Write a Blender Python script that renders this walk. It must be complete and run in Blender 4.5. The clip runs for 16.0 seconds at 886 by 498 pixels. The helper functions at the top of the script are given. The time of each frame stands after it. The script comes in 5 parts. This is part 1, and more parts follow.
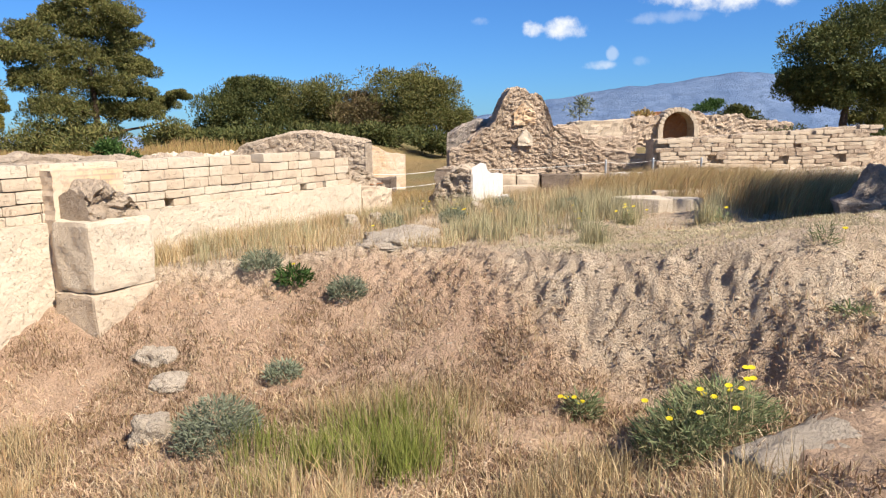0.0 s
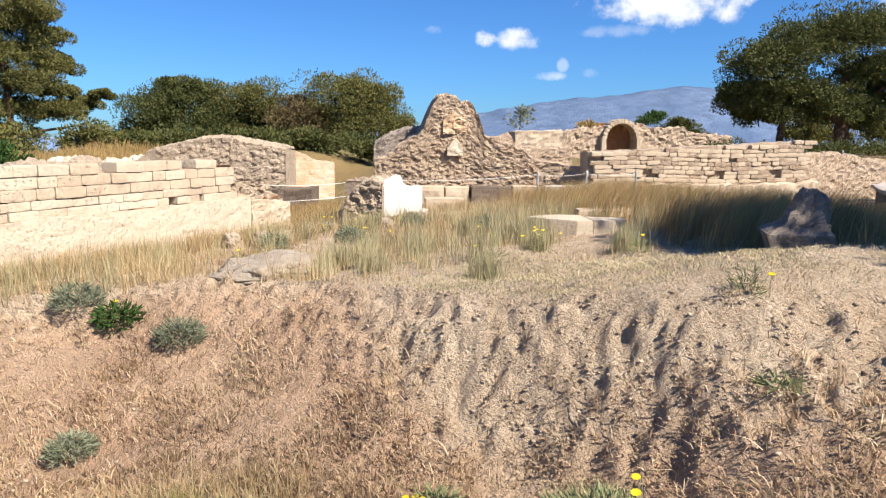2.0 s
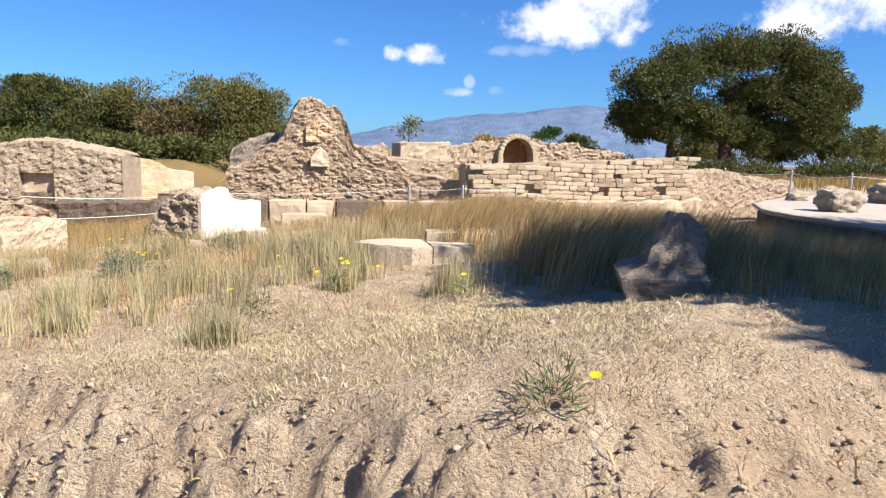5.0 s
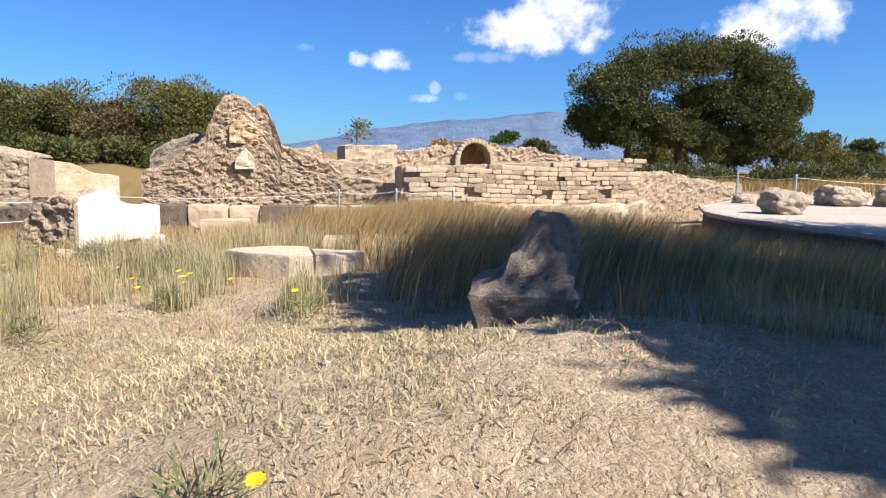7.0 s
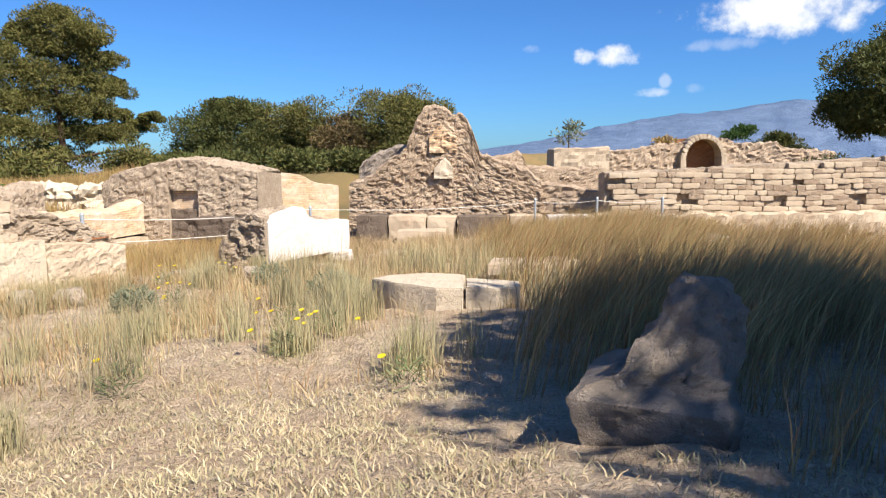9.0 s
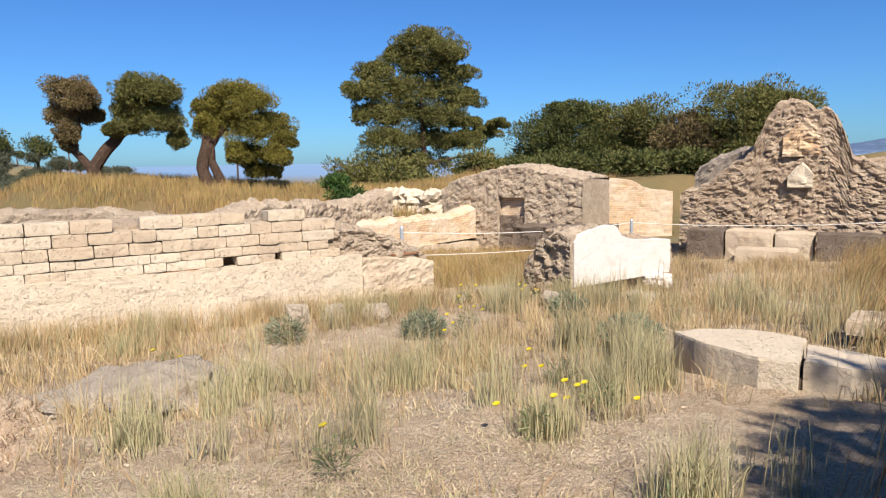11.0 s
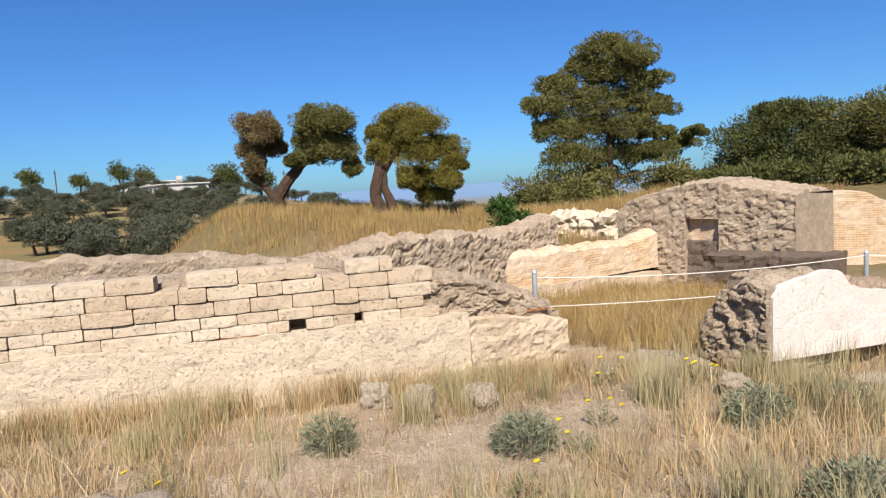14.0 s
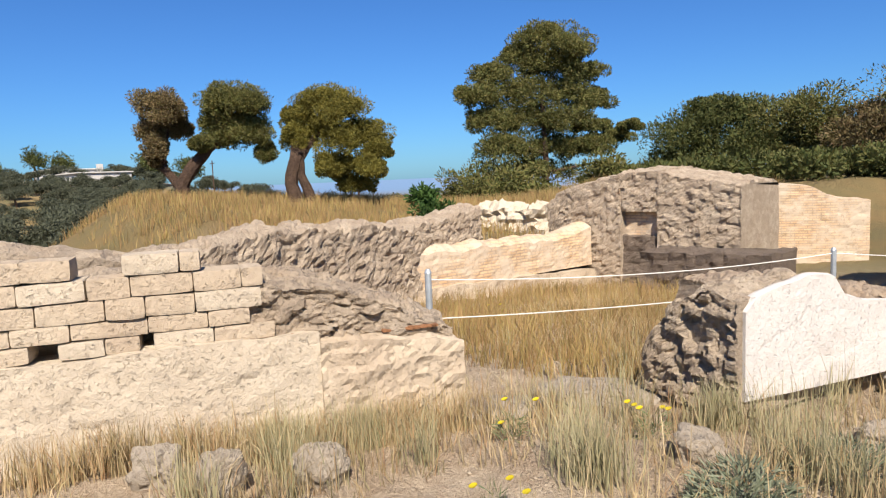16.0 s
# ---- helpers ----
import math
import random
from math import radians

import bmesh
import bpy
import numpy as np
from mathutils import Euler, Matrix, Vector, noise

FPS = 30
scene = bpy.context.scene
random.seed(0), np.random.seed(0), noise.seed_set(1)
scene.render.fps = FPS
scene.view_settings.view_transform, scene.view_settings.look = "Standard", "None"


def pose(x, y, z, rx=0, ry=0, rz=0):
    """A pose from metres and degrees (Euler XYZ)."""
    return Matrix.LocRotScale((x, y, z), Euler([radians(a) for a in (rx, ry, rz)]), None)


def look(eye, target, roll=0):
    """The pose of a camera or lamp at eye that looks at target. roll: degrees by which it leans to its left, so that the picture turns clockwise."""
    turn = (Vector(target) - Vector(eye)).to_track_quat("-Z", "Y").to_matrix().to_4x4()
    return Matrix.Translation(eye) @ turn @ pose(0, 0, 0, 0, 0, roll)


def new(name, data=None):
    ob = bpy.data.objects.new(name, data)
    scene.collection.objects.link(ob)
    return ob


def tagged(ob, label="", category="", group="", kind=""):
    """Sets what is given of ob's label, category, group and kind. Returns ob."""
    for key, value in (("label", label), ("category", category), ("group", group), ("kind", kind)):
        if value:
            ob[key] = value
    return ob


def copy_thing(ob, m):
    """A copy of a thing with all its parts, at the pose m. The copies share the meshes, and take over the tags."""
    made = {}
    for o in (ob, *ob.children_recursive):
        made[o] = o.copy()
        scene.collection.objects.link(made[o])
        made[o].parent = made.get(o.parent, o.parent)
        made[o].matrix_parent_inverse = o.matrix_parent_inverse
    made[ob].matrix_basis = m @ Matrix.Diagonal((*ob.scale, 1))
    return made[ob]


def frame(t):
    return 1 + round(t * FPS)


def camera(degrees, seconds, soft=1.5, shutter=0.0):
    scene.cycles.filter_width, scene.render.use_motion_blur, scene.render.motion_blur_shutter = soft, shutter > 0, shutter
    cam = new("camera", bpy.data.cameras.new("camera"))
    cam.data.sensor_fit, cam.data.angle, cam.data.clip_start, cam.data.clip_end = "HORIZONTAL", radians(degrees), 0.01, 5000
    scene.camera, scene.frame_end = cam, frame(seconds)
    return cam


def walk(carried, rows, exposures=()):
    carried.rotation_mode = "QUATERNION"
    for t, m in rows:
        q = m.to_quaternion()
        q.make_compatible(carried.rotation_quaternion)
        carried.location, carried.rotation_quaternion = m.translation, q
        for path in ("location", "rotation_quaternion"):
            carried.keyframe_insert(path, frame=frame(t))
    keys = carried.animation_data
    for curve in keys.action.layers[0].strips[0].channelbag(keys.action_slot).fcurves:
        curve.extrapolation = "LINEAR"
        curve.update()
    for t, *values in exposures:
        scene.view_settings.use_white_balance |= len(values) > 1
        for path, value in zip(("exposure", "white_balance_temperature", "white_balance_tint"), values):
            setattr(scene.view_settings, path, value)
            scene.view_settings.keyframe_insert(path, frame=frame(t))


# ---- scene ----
import itertools

cam = camera(66.6, 16.0, soft=1.2)
PATH = [
    (0, (0.074, 0.181, 1.503), (0.063, 2.152, 1.163), -0.5),
    (0.5, (0.285, 0.551, 1.507), (0.31, 2.522, 1.17), -0.5),
    (1, (0.472, 0.998, 1.5), (0.519, 2.969, 1.162), -0.3),
    (1.5, (0.713, 1.365, 1.468), (0.804, 3.336, 1.138), 0.3),
    (2, (1.034, 1.7, 1.541), (1.166, 3.669, 1.222), 0.6),
    (2.5, (1.302, 2.134, 1.519), (1.446, 4.103, 1.203), 0.7),
    (3, (1.561, 2.509, 1.492), (1.72, 4.478, 1.18), 0.9),
    (3.5, (1.842, 2.854, 1.52), (2.022, 4.822, 1.211), 0.9),
    (4, (2.033, 3.263, 1.502), (2.239, 5.229, 1.196), 1.0),
    (4.5, (2.269, 3.598, 1.469), (2.554, 5.555, 1.176), 1.3),
    (5, (2.575, 3.878, 1.459), (2.976, 5.818, 1.184), 1.7),
    (5.2, (2.707, 3.94, 1.448), (3.159, 5.87, 1.183), 1.9),
    (7.3, (3.897, 4.89, 1.355), (4.394, 6.811, 1.101), 1.6),
    (7.5, (4.009, 4.993, 1.353), (4.481, 6.92, 1.101), 1.6),
    (8, (4.267, 5.171, 1.423), (4.623, 7.123, 1.169), 1.3),
    (8.5, (4.422, 5.407, 1.469), (4.565, 7.385, 1.21), 0.7),
    (9, (4.527, 5.689, 1.574), (4.376, 7.666, 1.309), -0.0),
    (9.5, (4.657, 5.888, 1.66), (4.174, 7.81, 1.392), -0.3),
    (10, (4.662, 6.168, 1.698), (3.918, 8.002, 1.409), -0.2),
    (10.2, (4.64, 6.303, 1.737), (3.83, 8.109, 1.446), -0.3),
    (12.3, (4.643, 8.087, 1.963), (3.214, 9.473, 1.769), -2.0),
    (12.5, (4.565, 8.248, 2.012), (3.104, 9.601, 1.818), -2.1),
    (13, (4.321, 8.606, 1.974), (2.821, 9.914, 1.78), -2.7),
    (13.5, (4.052, 9.019, 1.97), (2.55, 10.325, 1.774), -3.5),
    (14, (3.854, 9.485, 1.92), (2.342, 10.78, 1.731), -3.5),
    (14.5, (3.572, 10.001, 1.798), (2.123, 11.366, 1.6), -3.1),
    (15, (3.287, 10.55, 1.719), (1.883, 11.96, 1.515), -2.9),
    (15.5, (2.997, 11.085, 1.671), (1.604, 12.505, 1.459), -2.6),
    (16, (2.599, 11.582, 1.626), (1.211, 13.006, 1.413), -2.5),
]
walk(cam, [(t, look(eye, target, roll)) for t, eye, target, roll in PATH],
     exposures=[(0, 1.09), (3.5, 1.25), (7.5, 1.21), (9.5, 1.11), (12.3, 0.87), (16, 0.90)])

# ---- world, sun, exposure ----
SUN_AZ = Vector((0.76, -0.65, 0.0)).normalized()
SUN_EL = radians(46)
sun = new("sun", bpy.data.lights.new("sun", "SUN"))
sun.data.energy, sun.data.angle, sun.data.color = 5.0, radians(0.6), (1.0, 0.91, 0.80)
to_sun = SUN_AZ * math.cos(SUN_EL) + Vector((0, 0, math.sin(SUN_EL)))
sun.matrix_world = look(to_sun * 50, (0, 0, 0))

world = bpy.data.worlds.new("world")
scene.world = world
world.use_nodes = True
wn, wl = world.node_tree.nodes, world.node_tree.links
wn.clear()


def wnode(kind, **kw):
    n = wn.new(kind)
    for k, v in kw.items():
        n.inputs[k].default_value = v
    return n


def wmath(op, a, b=None):
    n = wn.new("ShaderNodeMath")
    n.operation = op
    for i, v in enumerate((a, b)):
        if v is None:
            continue
        if isinstance(v, (int, float)):
            n.inputs[i].default_value = v
        else:
            wl.new(v, n.inputs[i])
    return n.outputs[0]


sky = wn.new("ShaderNodeTexSky")
sky.sky_type, sky.sun_disc = "NISHITA", False
sky.sun_elevation, sky.sun_rotation = SUN_EL, math.atan2(SUN_AZ.x, SUN_AZ.y)
sky.air_density, sky.dust_density, sky.ozone_density = 1.0, 0.3, 2.5
coord = wn.new("ShaderNodeTexCoord")
cnoise = wnode("ShaderNodeTexNoise", Scale=16.0, Detail=6.0, Roughness=0.6)
wl.new(coord.outputs["Generated"], cnoise.inputs["Vector"])
wob = wmath("SUBTRACT", cnoise.outputs["Fac"], 0.5)
# cumulus clouds: heading, height, half width, half height, density
CLOUDS = [((0.160, 0.978, 0.139), 0.036, 0.018, 1.0), ((0.128, 0.982, 0.139), 0.018, 0.014, 1.0), ((0.213, 0.973, 0.091), 0.024, 0.008, 0.5),
          ((0.231, 0.968, 0.105), 0.008, 0.010, 0.35), ((0.270, 0.958, 0.095), 0.014, 0.008, 0.2), ((0.048, 0.987, 0.153), 0.016, 0.007, 0.25),
          ((0.36, 0.913, 0.190), 0.120, 0.036, 1.0), ((0.40, 0.89, 0.222), 0.095, 0.045, 1.0), ((0.30, 0.93, 0.176), 0.05, 0.018, 1.0),
          ((0.616, 0.765, 0.180), 0.085, 0.034, 1.0), ((0.650, 0.735, 0.205), 0.060, 0.045, 1.0), ((0.650, 0.749, 0.117), 0.022, 0.007, 0.7),
          ((0.30, 0.94, 0.150), 0.05, 0.010, 0.25), ((0.1, -0.9, 0.4), 0.3, 0.09, 0.9), ((0.85, -0.1, 0.35), 0.22, 0.06, 0.8)]
total = None
for way, wide, high, dense in CLOUDS:
    way = Vector(way).normalized()
    side = way.cross(Vector((0, 0, 1))).normalized()
    up = side.cross(way)
    parts_ = []
    for axis, size in ((side, wide), (up, high)):
        dot = wn.new("ShaderNodeVectorMath")
        dot.operation = "DOT_PRODUCT"
        dot.inputs[1].default_value = axis
        wl.new(coord.outputs["Generated"], dot.inputs[0])
        v = wmath("DIVIDE", dot.outputs["Value"], size)
        parts_.append(wmath("MULTIPLY", v, v))
    front = wn.new("ShaderNodeVectorMath")
    front.operation = "DOT_PRODUCT"
    front.inputs[1].default_value = way
    wl.new(coord.outputs["Generated"], front.inputs[0])
    r2 = wmath("ADD", parts_[0], parts_[1])
    m = wmath("SUBTRACT", 1.0, r2)
    m = wmath("ADD", m, wmath("MULTIPLY", wob, 5.0))
    ramp = wn.new("ShaderNodeMapRange")
    ramp.interpolation_type = "SMOOTHSTEP"
    ramp.inputs["From Min"].default_value, ramp.inputs["From Max"].default_value = 0.0, 1.3
    ramp.inputs["To Max"].default_value = dense
    wl.new(m, ramp.inputs["Value"])
    f = wmath("MULTIPLY", ramp.outputs[0], wmath("GREATER_THAN", front.outputs["Value"], 0.5))
    total = f if total is None else wmath("MAXIMUM", total, f)
tint = wn.new("ShaderNodeVectorMath")
tint.operation = "MULTIPLY"
tint.inputs[1].default_value = (0.37, 0.735, 1.26)
wl.new(sky.outputs[0], tint.inputs[0])
mixc = wn.new("ShaderNodeMix")
mixc.data_type = "RGBA"
mixc.inputs["B"].default_value = (9.2, 9.4, 9.6, 1)
wl.new(total, mixc.inputs["Factor"])
wl.new(tint.outputs[0], mixc.inputs["A"])
bg = wn.new("ShaderNodeBackground")
bg.inputs["Strength"].default_value = 0.052
wl.new(mixc.outputs["Result"], bg.inputs["Color"])
wout = wn.new("ShaderNodeOutputWorld")
wl.new(bg.outputs[0], wout.inputs["Surface"])


# ---- materials ----
def mat_base(name, rough=0.9):
    m = bpy.data.materials.new(name)
    m.use_nodes = True
    b = m.node_tree.nodes["Principled BSDF"]
    b.inputs["Roughness"].default_value = rough
    b.inputs["Specular IOR Level"].default_value = 0.2
    return m, m.node_tree.nodes, m.node_tree.links, b


def noise_fac(n, l, vec, scale, detail=5.0, rough=0.6, lo=0.35, hi=0.65):
    t = n.new("ShaderNodeTexNoise")
    t.inputs["Scale"].default_value, t.inputs["Detail"].default_value, t.inputs["Roughness"].default_value = scale, detail, rough
    l.new(vec, t.inputs["Vector"])
    r = n.new("ShaderNodeMapRange")
    r.inputs["From Min"].default_value, r.inputs["From Max"].default_value = lo, hi
    l.new(t.outputs["Fac"], r.inputs["Value"])
    return r.outputs[0]


def mix(n, l, fac, a, b):
    x = n.new("ShaderNodeMix")
    x.data_type = "RGBA"
    for v, k in ((fac, "Factor"), (a, "A"), (b, "B")):
        if isinstance(v, (int, float)):
            x.inputs[k].default_value = v
        elif isinstance(v, tuple):
            x.inputs[k].default_value = (*v, 1)
        else:
            l.new(v, x.inputs[k])
    return x.outputs["Result"]


def bump(n, l, b, height, strength, dist):
    u = n.new("ShaderNodeBump")
    u.inputs["Strength"].default_value, u.inputs["Distance"].default_value = strength, dist
    l.new(height, u.inputs["Height"])
    l.new(u.outputs[0], b.inputs["Normal"])


def toned(c, k=0.68):
    """Colour by its shade chart value, taken down to the real albedo."""
    return (c[0] * k, c[1] * k * 0.965, c[2] * k * 0.93)


def stone_mat(name, light, dark, stain, scale=1.0, stain_amount=0.5, bumpy=0.02, per_piece=True):
    light, dark, stain = toned(light), toned(dark), toned(stain)
    m, n, l, b = mat_base(name)
    geo = n.new("ShaderNodeNewGeometry")
    vec = geo.outputs["Position"]
    big = noise_fac(n, l, vec, 1.3 * scale, 6)
    fine = noise_fac(n, l, vec, 14 * scale, 8, 0.7)
    c = mix(n, l, big, light, dark)
    fm = n.new("ShaderNodeMath")
    fm.operation = "MULTIPLY"
    l.new(fine, fm.inputs[0])
    fm.inputs[1].default_value = 0.3
    c = mix(n, l, fm.outputs[0], c, tuple(v * 0.7 for v in dark))
    pits = noise_fac(n, l, vec, 22 * scale, 5, 0.65, 0.58, 0.68)
    if per_piece:
        info = n.new("ShaderNodeObjectInfo")
        mul = n.new("ShaderNodeMath")
        mul.operation = "MULTIPLY"
        l.new(info.outputs["Random"], mul.inputs[0])
        mul.inputs[1].default_value = 0.55
        c = mix(n, l, mul.outputs[0], c, dark)
    else:
        vo = n.new("ShaderNodeTexVoronoi")
        vo.inputs["Scale"].default_value = 4.2 * scale
        mp = n.new("ShaderNodeMapping")
        mp.inputs["Scale"].default_value = (1, 1, 1.7)
        l.new(vec, mp.inputs["Vector"])
        l.new(mp.outputs[0], vo.inputs["Vector"])
        sv = n.new("ShaderNodeSeparateColor")
        l.new(vo.outputs["Color"], sv.inputs[0])
        mul = n.new("ShaderNodeMath")
        mul.operation = "MULTIPLY"
        l.new(sv.outputs[0], mul.inputs[0])
        mul.inputs[1].default_value = 0.6
        c = mix(n, l, mul.outputs[0], c, tuple(v * 0.72 for v in dark))
    st = noise_fac(n, l, vec, 3.1 * scale, 7, 0.65, 0.52, 0.72)
    sm = n.new("ShaderNodeMath")
    sm.operation = "MULTIPLY"
    l.new(st, sm.inputs[0])
    sm.inputs[1].default_value = stain_amount
    c = mix(n, l, sm.outputs[0], c, stain)
    pm = n.new("ShaderNodeMath")
    pm.operation = "MULTIPLY"
    l.new(pits, pm.inputs[0])
    pm.inputs[1].default_value = 0.35 if per_piece else 0.55
    c = mix(n, l, pm.outputs[0], c, tuple(v * 0.5 for v in dark))
    l.new(c, b.inputs["Base Color"])
    add = n.new("ShaderNodeMath")
    add.operation = "SUBTRACT"
    l.new(fine, add.inputs[0])
    l.new(pits, add.inputs[1])
    bump(n, l, b, add.outputs[0], 0.85, bumpy * 1.3)
    return m


LIMESTONE = stone_mat("limestone", (0.80, 0.69, 0.53), (0.66, 0.54, 0.40), (0.34, 0.27, 0.21), 1.0, 0.40, 0.009)
PALE = stone_mat("pale_limestone", (0.83, 0.74, 0.59), (0.72, 0.62, 0.48), (0.42, 0.35, 0.27), 1.0, 0.35, 0.008)
RUBBLE = stone_mat("rubble_masonry", (0.80, 0.66, 0.50), (0.62, 0.48, 0.35), (0.36, 0.26, 0.19), 1.9, 0.55, 0.02, False)
CORE = stone_mat("rubble_core", (0.79, 0.67, 0.52), (0.63, 0.51, 0.38), (0.38, 0.30, 0.23), 1.7, 0.5, 0.02, False)
MARBLE = stone_mat("white_marble", (0.90, 0.885, 0.86), (0.80, 0.77, 0.73), (0.56, 0.50, 0.44), 1.6, 0.40, 0.004)
GREYROCK = stone_mat("grey_rock", (0.66, 0.58, 0.50), (0.50, 0.43, 0.36), (0.22, 0.19, 0.16), 2.0, 0.6, 0.03, False)
ROCK = stone_mat("weathered_rock", (0.76, 0.67, 0.55), (0.60, 0.52, 0.41), (0.36, 0.30, 0.24), 2.0, 0.5, 0.02)
# lichen-dark blocks; on the platform side this tone stands in for shade
DARKBLOCK = stone_mat("dark_lichen_shade_stone", (0.36, 0.29, 0.23), (0.24, 0.19, 0.15), (0.13, 0.11, 0.10), 1.6, 0.7, 0.03)
TILE = stone_mat("terracotta", (0.58, 0.30, 0.15), (0.50, 0.24, 0.12), (0.42, 0.30, 0.22), 2.0, 0.5)
CONCRETE = stone_mat("pale_paving", (0.64, 0.60, 0.55), (0.54, 0.50, 0.45), (0.38, 0.35, 0.32), 0.6, 0.4, 0.004)
PLASTER = stone_mat("house_render", (0.80, 0.79, 0.76), (0.74, 0.73, 0.70), (0.6, 0.6, 0.58), 0.3, 0.2, 0.003)


def brick_mat(name):
    m, n, l, b = mat_base(name)
    pos = n.new("ShaderNodeNewGeometry").outputs["Position"]
    sep = n.new("ShaderNodeSeparateXYZ")
    l.new(pos, sep.inputs[0])
    com = n.new("ShaderNodeCombineXYZ")
    addn = n.new("ShaderNodeMath")
    addn.operation = "ADD"
    l.new(sep.outputs["X"], addn.inputs[0])
    l.new(sep.outputs["Y"], addn.inputs[1])
    l.new(addn.outputs[0], com.inputs["X"])
    l.new(sep.outputs["Z"], com.inputs["Y"])
    br = n.new("ShaderNodeTexBrick")
    for k, v in (("Color1", (0.50, 0.32, 0.18, 1)), ("Color2", (0.55, 0.40, 0.24, 1)), ("Mortar", (0.34, 0.25, 0.17, 1))):
        br.inputs[k].default_value = v
    for k, v in (("Scale", 1.0), ("Mortar Size", 0.014), ("Brick Width", 0.30), ("Row Height", 0.072), ("Mortar Smooth", 0.3)):
        br.inputs[k].default_value = v
    l.new(com.outputs[0], br.inputs["Vector"])
    worn = noise_fac(n, l, pos, 1.1, 8, 0.7, 0.40, 0.56)
    c = mix(n, l, worn, br.outputs["Color"], (0.49, 0.395, 0.29))
    c = mix(n, l, noise_fac(n, l, pos, 9.0, 6, 0.7, 0.52, 0.75), c, (0.30, 0.22, 0.15))
    l.new(c, b.inputs["Base Color"])
    bump(n, l, b, br.outputs["Fac"], -0.8, 0.03)
    return m


BRICK = brick_mat("brick_courses")


def ground_mat():
    m, n, l, b = mat_base("earth", 0.95)
    pos = n.new("ShaderNodeNewGeometry").outputs["Position"]
    zone = n.new("ShaderNodeAttribute")
    zone.attribute_name = "pit"
    far = n.new("ShaderNodeAttribute")
    far.attribute_name = "meadow"
    big = noise_fac(n, l, pos, 0.9, 6, 0.6, 0.35, 0.65)
    mid = noise_fac(n, l, pos, 5.0, 6, 0.7, 0.4, 0.6)
    fine = noise_fac(n, l, pos, 40.0, 6, 0.7, 0.35, 0.65)
    pale = mix(n, l, big, (0.66, 0.545, 0.40), (0.54, 0.42, 0.29))
    pink = mix(n, l, big, (0.62, 0.44, 0.30), (0.47, 0.31, 0.205))
    c = mix(n, l, zone.outputs["Fac"], pale, pink)
    lit = n.new("ShaderNodeMath")
    lit.operation = "MULTIPLY"
    l.new(mid, lit.inputs[0])
    lit.inputs[1].default_value = 0.4
    c = mix(n, l, lit.outputs[0], c, (0.34, 0.23, 0.145))
    fl = n.new("ShaderNodeMath")
    fl.operation = "MULTIPLY"
    l.new(fine, fl.inputs[0])
    fl.inputs[1].default_value = 0.5
    c = mix(n, l, fl.outputs[0], c, (0.24, 0.17, 0.11))
    fc = mix(n, l, noise_fac(n, l, pos, 0.12, 5, 0.6, 0.4, 0.6), (0.24, 0.165, 0.07), (0.17, 0.145, 0.065))
    c = mix(n, l, far.outputs["Fac"], c, fc)
    # aerial haze painted on the far ground as a blue-grey tint
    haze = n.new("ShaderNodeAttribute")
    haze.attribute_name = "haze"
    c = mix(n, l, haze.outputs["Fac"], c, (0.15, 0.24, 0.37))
    l.new(c, b.inputs["Base Color"])
    h = n.new("ShaderNodeMath")
    h.operation = "ADD"
    l.new(mid, h.inputs[0])
    l.new(fine, h.inputs[1])
    bump(n, l, b, h.outputs[0], 0.8, 0.03)
    return m


EARTH = ground_mat()


def leaf_mat(name, cols, translucent=0.25, rough=0.7):
    m, n, l, b = mat_base(name, rough)
    cols = [toned(c, 0.74) for c in cols]
    geo = n.new("ShaderNodeNewGeometry")
    ramp = n.new("ShaderNodeValToRGB")
    el = ramp.color_ramp.elements
    el[0].color, el[1].color = (*cols[0], 1), (*cols[-1], 1)
    for i, c in enumerate(cols[1:-1]):
        e = el.new((i + 1) / (len(cols) - 1))
        e.color = (*c, 1)
    l.new(geo.outputs["Random Per Island"], ramp.inputs[0])
    big = noise_fac(n, l, geo.outputs["Position"], 0.8, 3, 0.5, 0.3, 0.7)
    hsv = n.new("ShaderNodeHueSaturation")
    mr = n.new("ShaderNodeMapRange")
    mr.inputs["To Min"].default_value, mr.inputs["To Max"].default_value = 0.75, 1.25
    l.new(big, mr.inputs["Value"])
    l.new(mr.outputs[0], hsv.inputs["Value"])
    l.new(ramp.outputs[0], hsv.inputs["Color"])
    l.new(hsv.outputs[0], b.inputs["Base Color"])
    tr = n.new("ShaderNodeBsdfTranslucent")
    l.new(hsv.outputs[0], tr.inputs["Color"])
    ms = n.new("ShaderNodeMixShader")
    ms.inputs[0].default_value = translucent
    l.new(b.outputs[0], ms.inputs[1])
    l.new(tr.outputs[0], ms.inputs[2])
    l.new(ms.outputs[0], n["Material Output"].inputs["Surface"])
    return m


STRAW = leaf_mat("dry_grass", [(0.60, 0.46, 0.26), (0.72, 0.58, 0.36), (0.44, 0.35, 0.18), (0.52, 0.33, 0.18), (0.42, 0.39, 0.20), (0.64, 0.50, 0.30)])
GREENGRASS = leaf_mat("grey_green_grass", [(0.46, 0.44, 0.26), (0.56, 0.51, 0.32), (0.38, 0.39, 0.21), (0.68, 0.56, 0.35)])
MATGRASS = leaf_mat("short_grey_grass", [(0.62, 0.55, 0.36), (0.44, 0.43, 0.25), (0.78, 0.67, 0.47), (0.48, 0.38, 0.22)])
WEED = leaf_mat("dry_red_weed", [(0.56, 0.40, 0.26), (0.72, 0.56, 0.38), (0.34, 0.20, 0.13), (0.84, 0.70, 0.50), (0.44, 0.36, 0.19), (0.62, 0.42, 0.28)])
